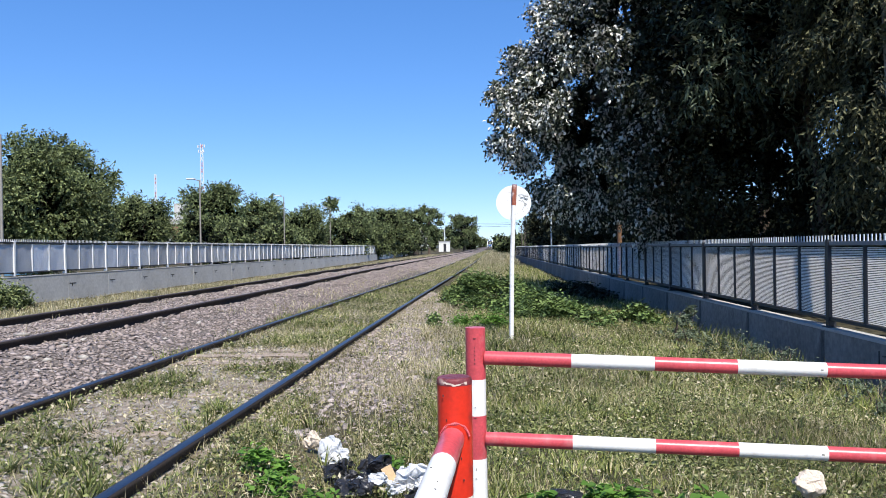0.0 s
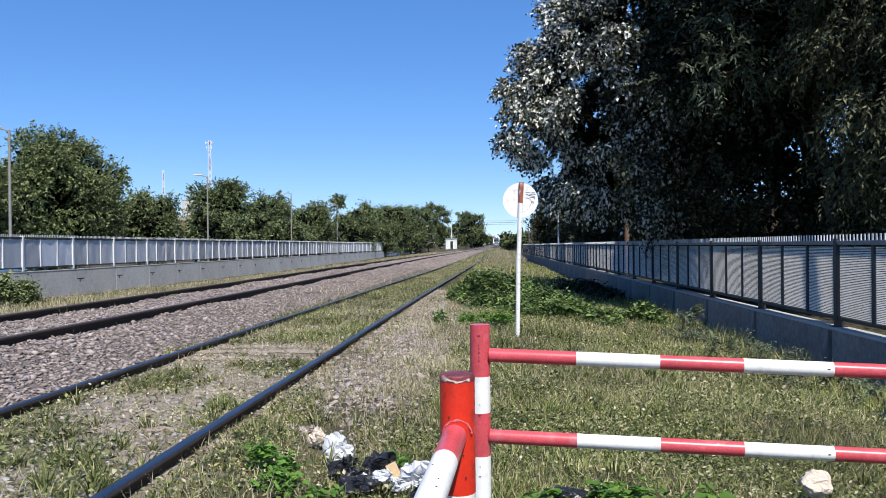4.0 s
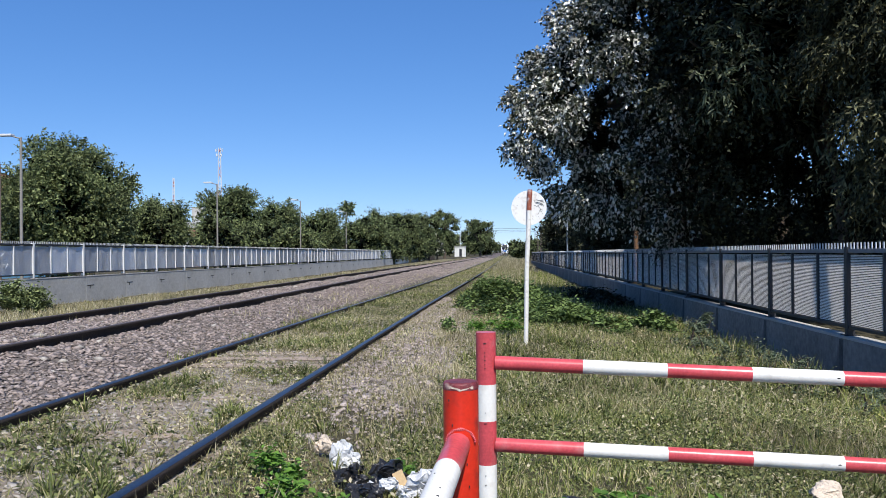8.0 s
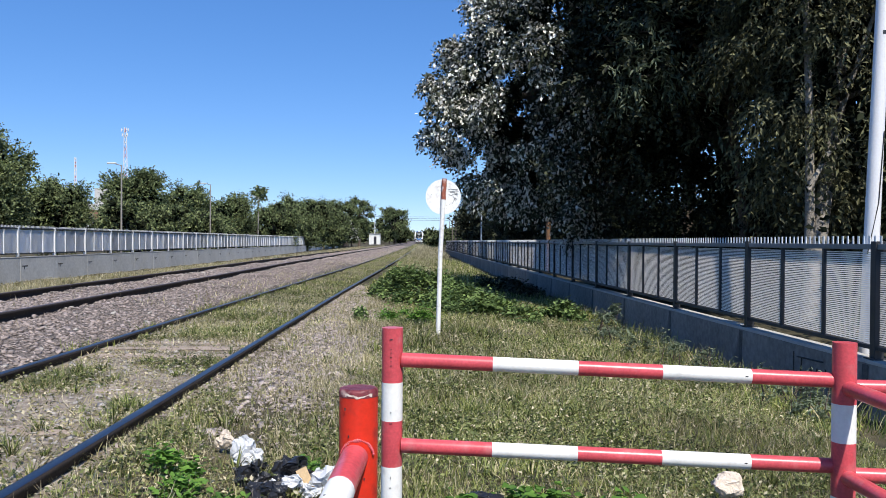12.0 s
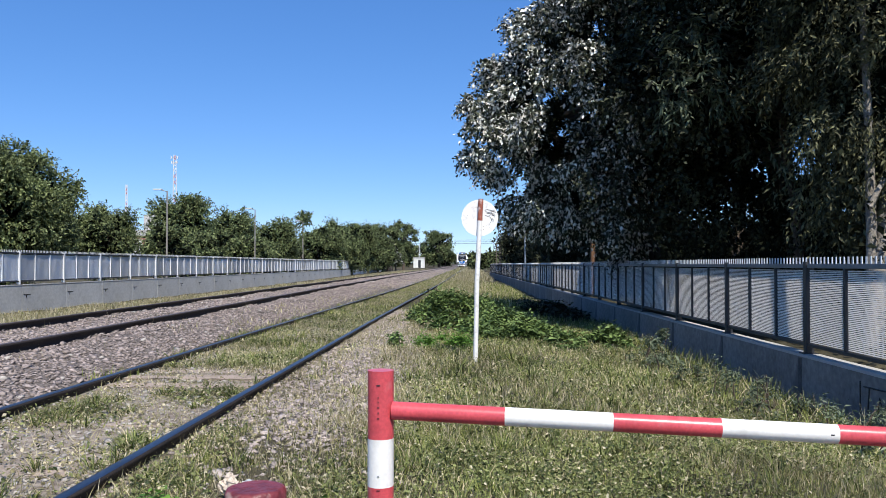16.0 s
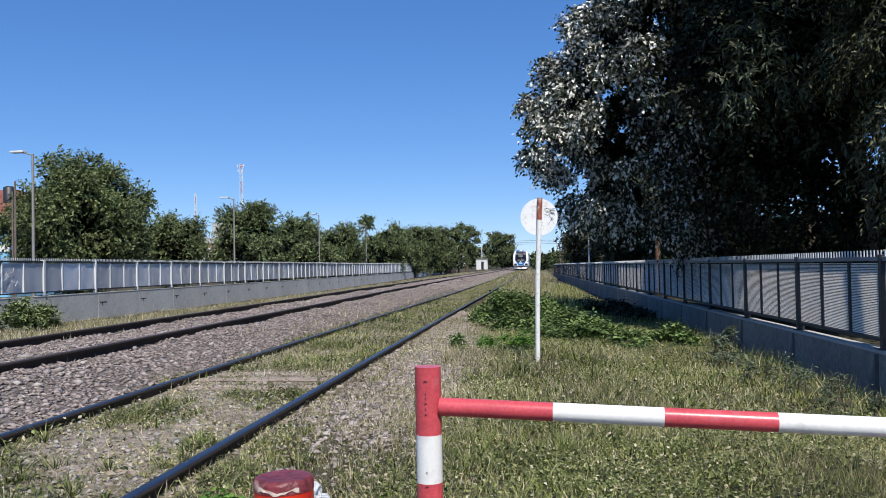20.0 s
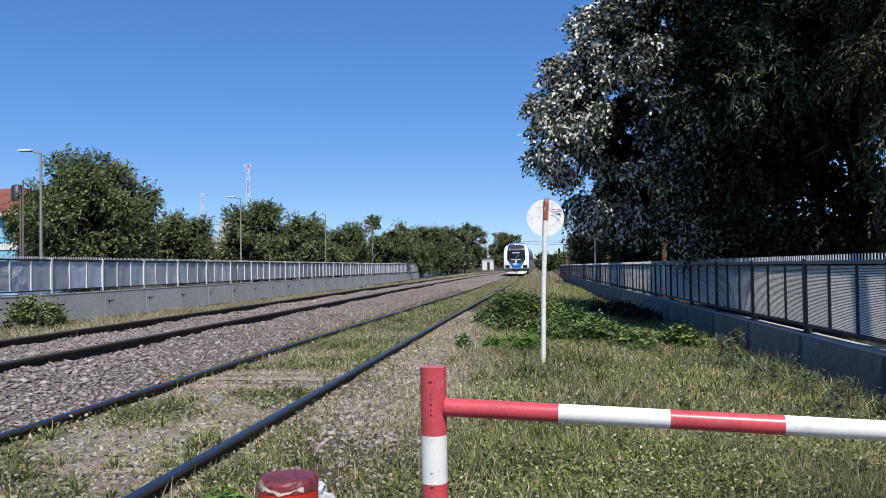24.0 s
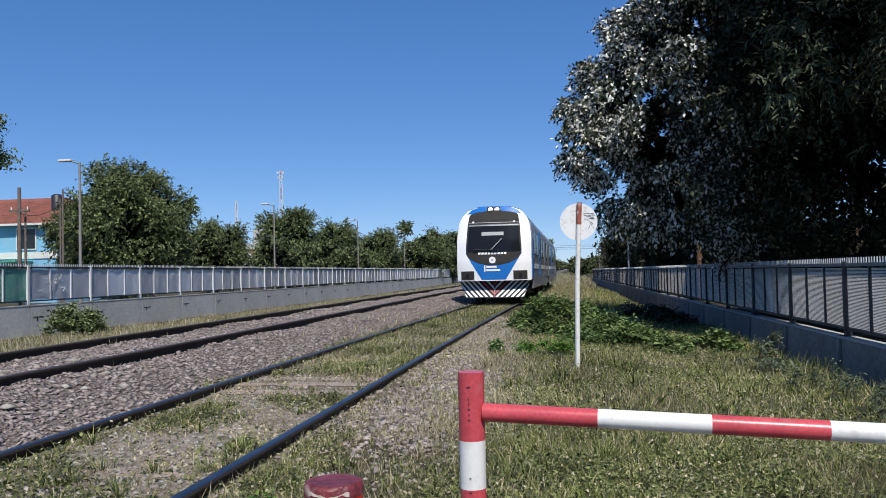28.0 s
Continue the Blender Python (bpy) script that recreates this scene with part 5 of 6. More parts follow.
def mast(x, y, z0, z1, w, name, label):
    ob = thing(name, label, "mast")
    n = max(4, int((z1 - z0) / (w * 1.6)))
    for k in range(3):
        a = 2 * math.pi * k / 3 + 0.3
        part("leg", tubed([(x + w * math.cos(a), y + w * math.sin(a), z0), (x + 0.35 * w * math.cos(a), y + 0.35 * w * math.sin(a), z1)], 0.07 * (y / 150), 5), M_LIGHTSTEEL, ob)
    for i in range(n):
        za, zb = z0 + (z1 - z0) * i / n, z0 + (z1 - z0) * (i + 1) / n
        for k in range(3):
            a, b = 2 * math.pi * k / 3 + 0.3, 2 * math.pi * (k + 1) / 3 + 0.3
            wa, wb = w * (1 - 0.65 * i / n), w * (1 - 0.65 * (i + 1) / n)
            part("brace", tubed([(x + wa * math.cos(a), y + wa * math.sin(a), za), (x + wb * math.cos(b), y + wb * math.sin(b), zb)], 0.045 * (y / 150), 4), M_MASTRED if (i // 2) % 2 else M_LIGHTSTEEL, ob)
    for dz, r in ((0.2, 0.75), (1.2, 0.6)) if w > 0.5 else ():
        part("antenna", boxed((x - r, y - 0.1, z1 - dz - 0.6), (x - r + 0.18, y + 0.1, z1 - dz), 0.02), M_LIGHTSTEEL, ob)
        part("antenna", boxed((x + r - 0.18, y - 0.1, z1 - dz - 0.6), (x + r, y + 0.1, z1 - dz), 0.02), M_LIGHTSTEEL, ob)
        part("antenna_arm", tubed([(x - r, y, z1 - dz - 0.3), (x + r, y, z1 - dz - 0.3)], 0.05, 5), M_LIGHTSTEEL, ob)
    return ob


mast(-55.6, 163, -0.2, 23.3, 0.75, "radio_mast", "red and white lattice radio mast behind trees")
mast(-51.7, 130, -0.2, 14.0, 0.35, "radio_mast", "slender lattice mast behind trees")


def utility_pole(x, y, top, r, label, arm=True):
    ob = thing("utility_pole", label, "utility pole", "utility poles", (x, y, 0))
    part("pole", tubed([(0, 0, -0.3), (0, 0, top)], [r, r * 0.75], 9), M_TIMBER, ob, smooth=True)
    if arm:
        part("crossarm", boxed((-0.5, -0.05, top - 1.1), (0.5, 0.05, top - 1.0), 0.01), M_TIMBER, ob)
        for dx in (-0.4, 0.4):
            part("insulator", tubed([(dx, 0, top - 1.0), (dx, 0, top - 0.86)], [0.035, 0.02], 8), M_WHITE, ob)
    return ob


utility_pole(-22.05, 34, 5.35, 0.1, "thick grey timber utility pole with a crossarm")
utility_pole(-21.97, 34.3, 4.3, 0.06, "short grey post beside the utility pole", False)
utility_pole(-18.6, 32, 4.95, 0.05, "slim grey utility pole", False)
utility_pole(-18.85, 32.2, 4.55, 0.045, "slim grey utility pole", False)
for k, (x, y, h) in enumerate(((8.0, 118, 5.5), (8.6, 132, 5.0), (9.0, 150, 5.2), (9.6, 175, 5.5))):
    utility_pole(x, y, h, 0.1, "dark utility pole beyond the far trees", False)


def cable(a, b, sag, r=0.012):
    a, b = Vector(a), Vector(b)
    ob = thing("overhead_cable", "thin black overhead cable between poles", "cable", "overhead cables")
    pts = [a.lerp(b, k / 10) - Vector((0, 0, sag * 4 * (k / 10) * (1 - k / 10))) for k in range(11)]
    part("wire", tubed(pts, r, 4), M_CABLE, ob)


cable((-22.05, 34, 4.3), (-32, 47.9, 4.4), 0.4)
cable((-22.05, 34, 4.3), (-38, 60, 6.0), 0.6)
cable((-22.05, 34, 4.2), (-18.6, 32, 4.4), 0.3)
cable((-18.6, 32, 4.6), (-33, 90, 6.4), 0.8, 0.02)
cable((-51.7, 130, 9), (-33, 90, 5.6), 0.8, 0.03)
for x in (-30, 60):
    utility_pole(x, 262, 9.6, 0.15, "tall utility pole far down the line", False)
for dz in (0.0, 0.55, 1.1):
    cable((-30, 262, 8.0 + dz), (60, 262, 8.4 + dz), 0.3, 0.035)

palm = thing("thin_palm", "thin tree with a ragged tuft on a tall bare stem", "tree")
part("trunk", tubed([(-14.9, 88, -0.2), (-14.9, 88, 5.95)], [0.1, 0.06], 7), M_PALE_TRUNK, palm, smooth=True)
rng = np.random.default_rng(201)
pos = np.array([-14.8, 88, 6.15]) + np.clip(rng.normal(size=(300, 3)), -1.8, 1.8) * np.array([0.4, 0.35, 0.35])
scattered("crown", LONG_V, LEAF_F, pos, turns(rng, 300, 1.4), 0.5, L_GREEN, palm)

hut = thing("trackside_hut", "small white rendered trackside hut", "hut")
part("wall", boxed((-10.3, 220, 0.0), (-7.3, 223, 2.95), 0.03), M_WRENDER, hut)
part("roof", boxed((-10.45, 219.8, 2.95), (-7.15, 223.2, 3.1), 0.02), M_COPING, hut)
part("door", boxed((-9.0, 219.95, 0.2), (-8.3, 219.998, 2.3), 0.01), M_STEEL, hut)
part("pole", tubed([(-8.8, 221, 3.1), (-8.8, 221, 6.8)], 0.1, 6), M_LIGHTSTEEL, hut)
shelter = thing("shelter", "small pale shelter roof among bushes beside far track", "shelter")
part("roof", boxed((-12.3, 152, 2.45), (-9.8, 153.4, 2.62), 0.02), M_COPING, shelter)
for x in (-12.2, -9.9):
    part("post", boxed((x - 0.06, 152.2, -0.3), (x + 0.06, 152.3, 2.45), 0.01), M_STEEL, shelter)
part("back_wall", boxed((-12.1, 153.2, -0.3), (-10.4, 153.38, 2.44), 0.02), M_TIMBER, shelter)
fence2 = thing("pale_fence", "low pale fence beyond the end of the wall", "fence")
for k in range(27):
    part("board", boxed((-12.5, 111.0 + 1.55 * k, -0.3), (-12.44, 112.4 + 1.55 * k, 1.35), 0.01), M_SHEET, fence2)
shed = thing("far_shed", "low grey station roof far down the line", "shed")
part("roof", boxed((9.0, 330, 3.2), (18.0, 345, 3.6), 0.05), M_STEEL, shed)
for x in (9.5, 13, 17.5):
    part("post", boxed((x, 331, 0.3), (x + 0.25, 331.25, 3.2), 0.01), M_STEEL, shed)
far_lamp = street_lamp(4.8 + 2.0, 262, 5.6, 0.2)
far_lamp["label"] = "distant street lamp beside the line"
pole_r = thing("white_post", "slender white post behind the fence", "post")
part("pole", tubed([(7.7, 70, -0.2), (7.72, 70, 4.4)], 0.07, 8), M_POLE_W, pole_r, smooth=True)
M_BROWN = material("brown_timber", (0.16, 0.085, 0.045), 0.9, var=0.35, scale=8, fine=60, bump=0.5)
stump = thing("brown_post", "brown timber post between the dark trees", "post")
part("pole", tubed([(7.6, 34.5, -0.2), (7.6, 34.5, 2.15)], 0.1, 8), M_BROWN, stump, smooth=True)

# tall white lamp pole just behind the fence
wp = thing("white_lamp_pole", "tall white steel pole behind the fence, with a cable", "pole")
part("pole", tubed([(7.06, 9.3, -0.3), (7.1, 9.3, 1.1), (7.2, 9.3, 3.8), (7.35, 9.3, 8.0)], [0.088, 0.085, 0.074, 0.055], 16), M_POLE_W, wp, "white painted steel pole", True)
part("cable", tubed([(7.19, 9.22, 2.4), (7.13, 9.21, 1.6), (7.02, 9.24, 1.0)], 0.006, 5), M_CABLE, wp)
part("clamp", tubed([(7.2, 9.3, 3.5), (7.2, 9.3, 3.54)], 0.08, 16), M_STEEL, wp)
cable((7.2, 9.23, 3.52), (10.0, 16.5, 4.2), 0.2, 0.01)

# ---- marks on the barrier, sign and wall ----
def bar_mark(parent, x, y, z, w, h, name="mark"):
    part(name, boxed((x - w / 2, y - 0.001, z - h / 2), (x + w / 2, y + 0.001, z + h / 2)), M_BLACK, parent)


for z, w, h in ((0.822, 0.022, 0.005), (0.792, 0.006, 0.008), (0.781, 0.006, 0.008), (0.768, 0.014, 0.003), (0.755, 0.006, 0.010), (0.742, 0.012, 0.003), (0.60, 0.010, 0.003), (0.566, 0.020, 0.003), (0.40, 0.004, 0.02), (0.37, 0.012, 0.004)):
    bar_mark(barrier, PX - 0.003, PY - 0.0335, z, w * 0.4, h * 0.35)
for k, (z0, z1) in enumerate(((0.757, 0.718), (0.494, 0.464))):
    for s in (0.795,):
        x = PX + 0.03 + (P2[0] - PX - 0.06) * s
        bar_mark(barrier, x, PY - 0.01 - (PY - P2[1]) * s - 0.0225, z0 + (z1 - z0) * s + 0.006 * math.sin(17 * s + k), 0.008, 0.003)
weld = bmesh.new()
for k in range(64):
    a = math.pi * (0.05 + 0.9 * k / 63)
    c = Vector((RX + 0.027 * math.cos(a), RY - 0.0325 + 0.010 * abs(math.cos(a)), 0.765 + 0.028 * math.sin(a)))
    bmesh.ops.create_icosphere(weld, subdivisions=1, radius=0.0022 + 0.0007 * math.sin(k * 2.3), matrix=Matrix.Translation(c + Vector((0, 0, 0.0015 * math.sin(k * 4.1)))))
part("weld_bead", weld, M_RED, rbar, "rough weld bead", True)
for z, x in ((0.80, -0.014), (0.73, 0.012), (0.845, -0.02), (0.69, 0.016)):
    bar_mark(rbar, RX + x, RY - 0.0305, z, 0.002, 0.004)
for k in range(7):
    s = 0.13 + 0.022 * k
    bar_mark(rbar, RX - 0.004 - 0.096 * s + 0.006 * math.sin(5 * k), RY - 0.02 - 1.48 * s - 0.012, 0.765 - 0.065 * s + 0.0195, 0.010, 0.0025)

rng = np.random.default_rng(77)
for k in range(30):
    a, r = rng.uniform(0, 2 * np.pi), 0.25 * rng.uniform(0.1, 1) ** 0.5
    bar_mark(sign, SX + 0.07 + r * math.cos(a), SY + 0.034, 1.78 + r * math.sin(a), rng.uniform(0.003, 0.009), rng.uniform(0.003, 0.008), "rust_speck")


def scribble(parent, pts, r, mat):
    part("scrawl", tubed(pts, r, 5), mat, parent)


sy = SY + 0.033
for pts in ([(0.10, 0.07), (0.15, 0.06), (0.21, 0.075), (0.25, 0.06)], [(0.10, 0.02), (0.14, 0.0), (0.18, 0.03), (0.22, 0.01)], [(0.16, 0.0), (0.19, -0.04), (0.17, -0.09), (0.15, -0.13)], [(0.19, 0.03), (0.24, 0.02), (0.23, -0.01)], [(0.09, 0.09), (0.13, 0.10), (0.17, 0.09), (0.24, 0.095)], [(0.12, 0.045), (0.17, 0.05), (0.23, 0.035)], [(0.20, -0.03), (0.22, -0.06), (0.20, -0.08), (0.19, -0.05), (0.20, -0.03)]):
    scribble(sign, [(SX + 0.05 + x, sy, 1.80 + z) for x, z in pts], 0.0026, M_BLACK)
wall_mark = thing("wall_scrawl", "illegible black scrawl on the concrete wall", "graffiti", kind="structure")
wx = WALL_R - 0.112
for k, pts in enumerate(([(0, 0), (0, -0.35)], [(0.05, -0.05), (0.42, -0.03)], [(0.12, -0.05), (0.10, -0.3)], [(0.22, -0.3), (0.25, -0.12), (0.3, -0.3), (0.34, -0.12), (0.38, -0.3)], [(0.45, -0.1), (0.45, -0.28), (0.53, -0.28), (0.55, -0.1)], [(0.58, -0.3), (0.62, -0.02), (0.74, -0.02), (0.7, -0.14), (0.6, -0.16)])):
    scribble(wall_mark, [(wx, 9.45 - x * 1.6, -0.12 + z) for x, z in pts], 0.009, M_BLACK)
for k, y in enumerate(L_YS):
    drain = part("drain_slot", boxed((WALL_L + 0.108, y + 0.1, 0.10), (WALL_L + 0.116, y + 0.55, 0.125)), M_RAILSIDE, bpy.data.objects["wall_left"])
    part("drain_slot", boxed((WALL_L + 0.108, y + 0.25, 0.0), (WALL_L + 0.116, y + 0.30, 0.098)), M_RAILSIDE, bpy.data.objects["wall_left"])
M_DAMP = material("damp_concrete", (0.08, 0.077, 0.074), 0.9, var=0.4, scale=5, fine=30, bump=0.2)
for y in R_YS[2:10]:
    part("damp_patch", boxed((WALL_R - 0.114, y - 0.05, -0.5), (WALL_R - 0.111, y + 0.06, -0.05)), M_DAMP, bpy.data.objects["wall_right"])

# ---- sleepers and rubbish ----
for y, dz in ((9.05, 0.03), (9.62, 0.036), (10.2, 0.024), (7.1, 0.012), (5.6, 0.016), (4.5, 0.018)):
    ob = shared("sleeper", sleepers[int(y * 10) % 4], track_near, (-0.87 + 0.05 * math.sin(y * 7), y, -0.098 + dz + float(rail_z(y))), 0.02 * math.sin(y * 5))

M_BAG = material("white_plastic_bag", (0.72, 0.73, 0.75), 0.35, var=0.08, scale=20, fine=90, bump=0.4, transl=0.25)
M_BAGB = material("black_plastic", (0.018, 0.018, 0.02), 0.3, var=0.3, scale=20, fine=90, bump=0.4)
M_CARD = material("cardboard_scrap", (0.50, 0.36, 0.20), 0.85, var=0.15, scale=10, fine=90, bump=0.3)
M_CREAM = material("cream_foam", (0.62, 0.52, 0.42), 0.9, var=0.15, scale=25, fine=120, bump=0.6)


def crumpled(name, label, category, loc, size, mat, seed, squash=0.7, jag=0.35):
    """A crumpled soft thing: a ball pushed about by noise."""
    bm = bmesh.new()
    bmesh.ops.create_icosphere(bm, subdivisions=4, radius=1.0)
    off = Vector((seed * 3.1, seed, 0))
    for v in bm.verts:
        p = v.co * 0.9 + off
        v.co += (noise.noise_vector(p * 1.3) * 0.9 + noise.noise_vector(p * 3.4) * 0.42 + noise.noise_vector(p * 8.0) * 0.12) * (jag * 1.5)
        v.co = Vector((v.co.x * size, v.co.y * size * 0.8, v.co.z * size * squash))
    bm.normal_update()
    me = bpy.data.meshes.new(name)
    bm.to_mesh(me)
    bm.free()
    me.materials.append(mat)
    ob = new(name, me)
    ob.location = loc
    return tagged(ob, label, category, "litter in the grass")


BZ = float(on_ground(np.array([0.95]), np.array([4.9]))[0])
crumpled("plastic_bag", "crumpled white plastic bag on the litter heap", "bag", (0.90, 5.0, BZ + 0.09), 0.062, M_BAG, 3, 1.25, 0.5)
crumpled("plastic_bag", "torn white plastic bag hanging in weeds", "bag", (0.95, 4.98, BZ + 0.05), 0.07, M_BAG, 5, 0.7, 0.6)
crumpled("foam_scrap", "cream foam scrap beside the white bag", "litter", (0.75, 5.2, BZ + 0.10), 0.045, M_CREAM, 4, 1.1, 0.5)
crumpled("rubbish_bag", "torn black rubbish bag in the grass", "bag", (1.0, 4.68, BZ + 0.04), 0.07, M_BAGB, 6, 0.9, 0.7)
crumpled("rubbish_bag", "torn black rubbish bag in the grass", "bag", (1.22, 4.66, BZ + 0.05), 0.09, M_BAGB, 7, 0.8, 0.8)
crumpled("rubbish_bag", "flattened black rubbish bag", "bag", (1.12, 4.42, BZ + 0.02), 0.09, M_BAGB, 8, 0.5, 0.7)
crumpled("plastic_bag", "dirty white plastic scraps", "bag", (1.45, 4.52, BZ + 0.05), 0.08, M_BAG, 10, 0.7, 0.8)
crumpled("plastic_bag", "small dirty white plastic scrap", "bag", (1.27, 4.45, BZ + 0.07), 0.04, M_BAG, 12, 0.7, 0.8)
crumpled("foam_scrap", "pale pink foam scrap in the grass", "litter", (3.55, 4.45, BZ + 0.04), 0.085, M_CREAM, 11, 0.75, 0.3)
crumpled("rubbish_bag", "dark plastic scrap under the lower bar", "bag", (2.25, 4.3, BZ + 0.02), 0.08, M_BAGB, 14, 0.4, 0.5)
for k, (x, y, sz, m) in enumerate(((1.08, 4.6, 0.05, M_BAGB), (1.16, 4.52, 0.035, M_BAG), (1.3, 4.6, 0.05, M_BAGB), (1.36, 4.4, 0.035, M_BAG), (1.52, 4.42, 0.045, M_BAG), (1.4, 4.62, 0.04, M_CREAM), (1.02, 4.85, 0.04, M_BAGB), (1.55, 4.6, 0.03, M_BAG), (1.2, 4.36, 0.045, M_BAGB), (1.48, 4.3, 0.04, M_BAGB))):
    crumpled("plastic_scrap", "torn dirty plastic scrap in the litter heap", "litter", (x, y, BZ + 0.03 + 0.01 * (k % 3)), sz, m, 20 + k, 0.7, 0.75)
card = new("cardboard_scrap", bpy.data.meshes.new("cardboard_scrap"))
bm = boxed((-0.03, -0.004, 0), (0.03, 0.004, 0.14), 0.001)
bm.to_mesh(card.data)
bm.free()
card.data.materials.append(M_CARD)
card.matrix_basis = pose(1.36, 4.48, BZ + 0.0, -25, -24, 10)
tagged(card, "torn brown cardboard scrap leaning on the litter", "litter", "litter in the grass")

# ---- the train ----
M_TRAINWHITE = material("train_white_paint", (0.90, 0.90, 0.90), 0.25, var=0.03, scale=2, fine=40, bump=0.02)
M_TRAINBLUE = material("train_blue_paint", (0.015, 0.16, 0.52), 0.25, var=0.05, scale=2, fine=40, bump=0.02)
M_TRAINGREY = material("train_side_grey", (0.23, 0.24, 0.26), 0.35, metal=0.3, var=0.08, scale=1, fine=30, bump=0.05)
M_GLASS = material("dark_train_glass", (0.012, 0.014, 0.017), 0.16, var=0.1, bump=0.0, spec=0.25)
M_DARK = material("dark_underframe", (0.022, 0.02, 0.019), 0.8, var=0.3, bump=0.3)
M_STRIPERED = material("stripe_red", (0.38, 0.05, 0.06), 0.45, var=0.15, bump=0.02)
M_STRIPEDIM = material("stripe_dull", (0.22, 0.17, 0.17), 0.6, var=0.2, bump=0.02)
M_DISPLAY = material("display_grey", (0.35, 0.37, 0.38), 0.4, var=0.1, bump=0.0)
M_GLOW = bpy.data.materials.new("headlight_glow")
M_GLOW.use_nodes = True
M_GLOW.node_tree.nodes["Principled BSDF"].inputs["Emission Color"].default_value = (1, 0.97, 0.9, 1)
M_GLOW.node_tree.nodes["Principled BSDF"].inputs["Emission Strength"].default_value = 2.5


def half_width(z):
    return float(np.interp(z, [0.2, 0.6, 0.93, 2.6, 3.2, 3.5, 3.72, 3.84], [1.12, 1.3, 1.45, 1.46, 1.38, 1.22, 0.98, 0.55]))


def nose_y(x, z):
    """How far the rounded, raked front lies back."""
    return 0.30 * (abs(x) / 1.45) ** 3 + float(np.interp(z, [0.2, 0.9, 1.6, 2.4, 3.3, 3.84], [0.12, 0.02, 0.0, 0.12, 0.42, 0.75]))


def skin(z0, z1, left, right, lift, nz=8, nx=12):
    """A patch of the front between two heights and two edges, lying lift metres proud."""
    bm = bmesh.new()
    g = []
    for i in range(nz + 1):
        z = z0 + (z1 - z0) * i / nz
        a, b = left(z), right(z)
        g.append([bm.verts.new((a + (b - a) * j / nx, nose_y(a + (b - a) * j / nx, z) - (lift(z) if callable(lift) else lift), z)) for j in range(nx + 1)])
    for i in range(nz):
        for j in range(nx):
            bm.faces.new((g[i][j], g[i][j + 1], g[i + 1][j + 1], g[i + 1][j]))
    return bm


def both(f):
    return (lambda z: -f(z)), f


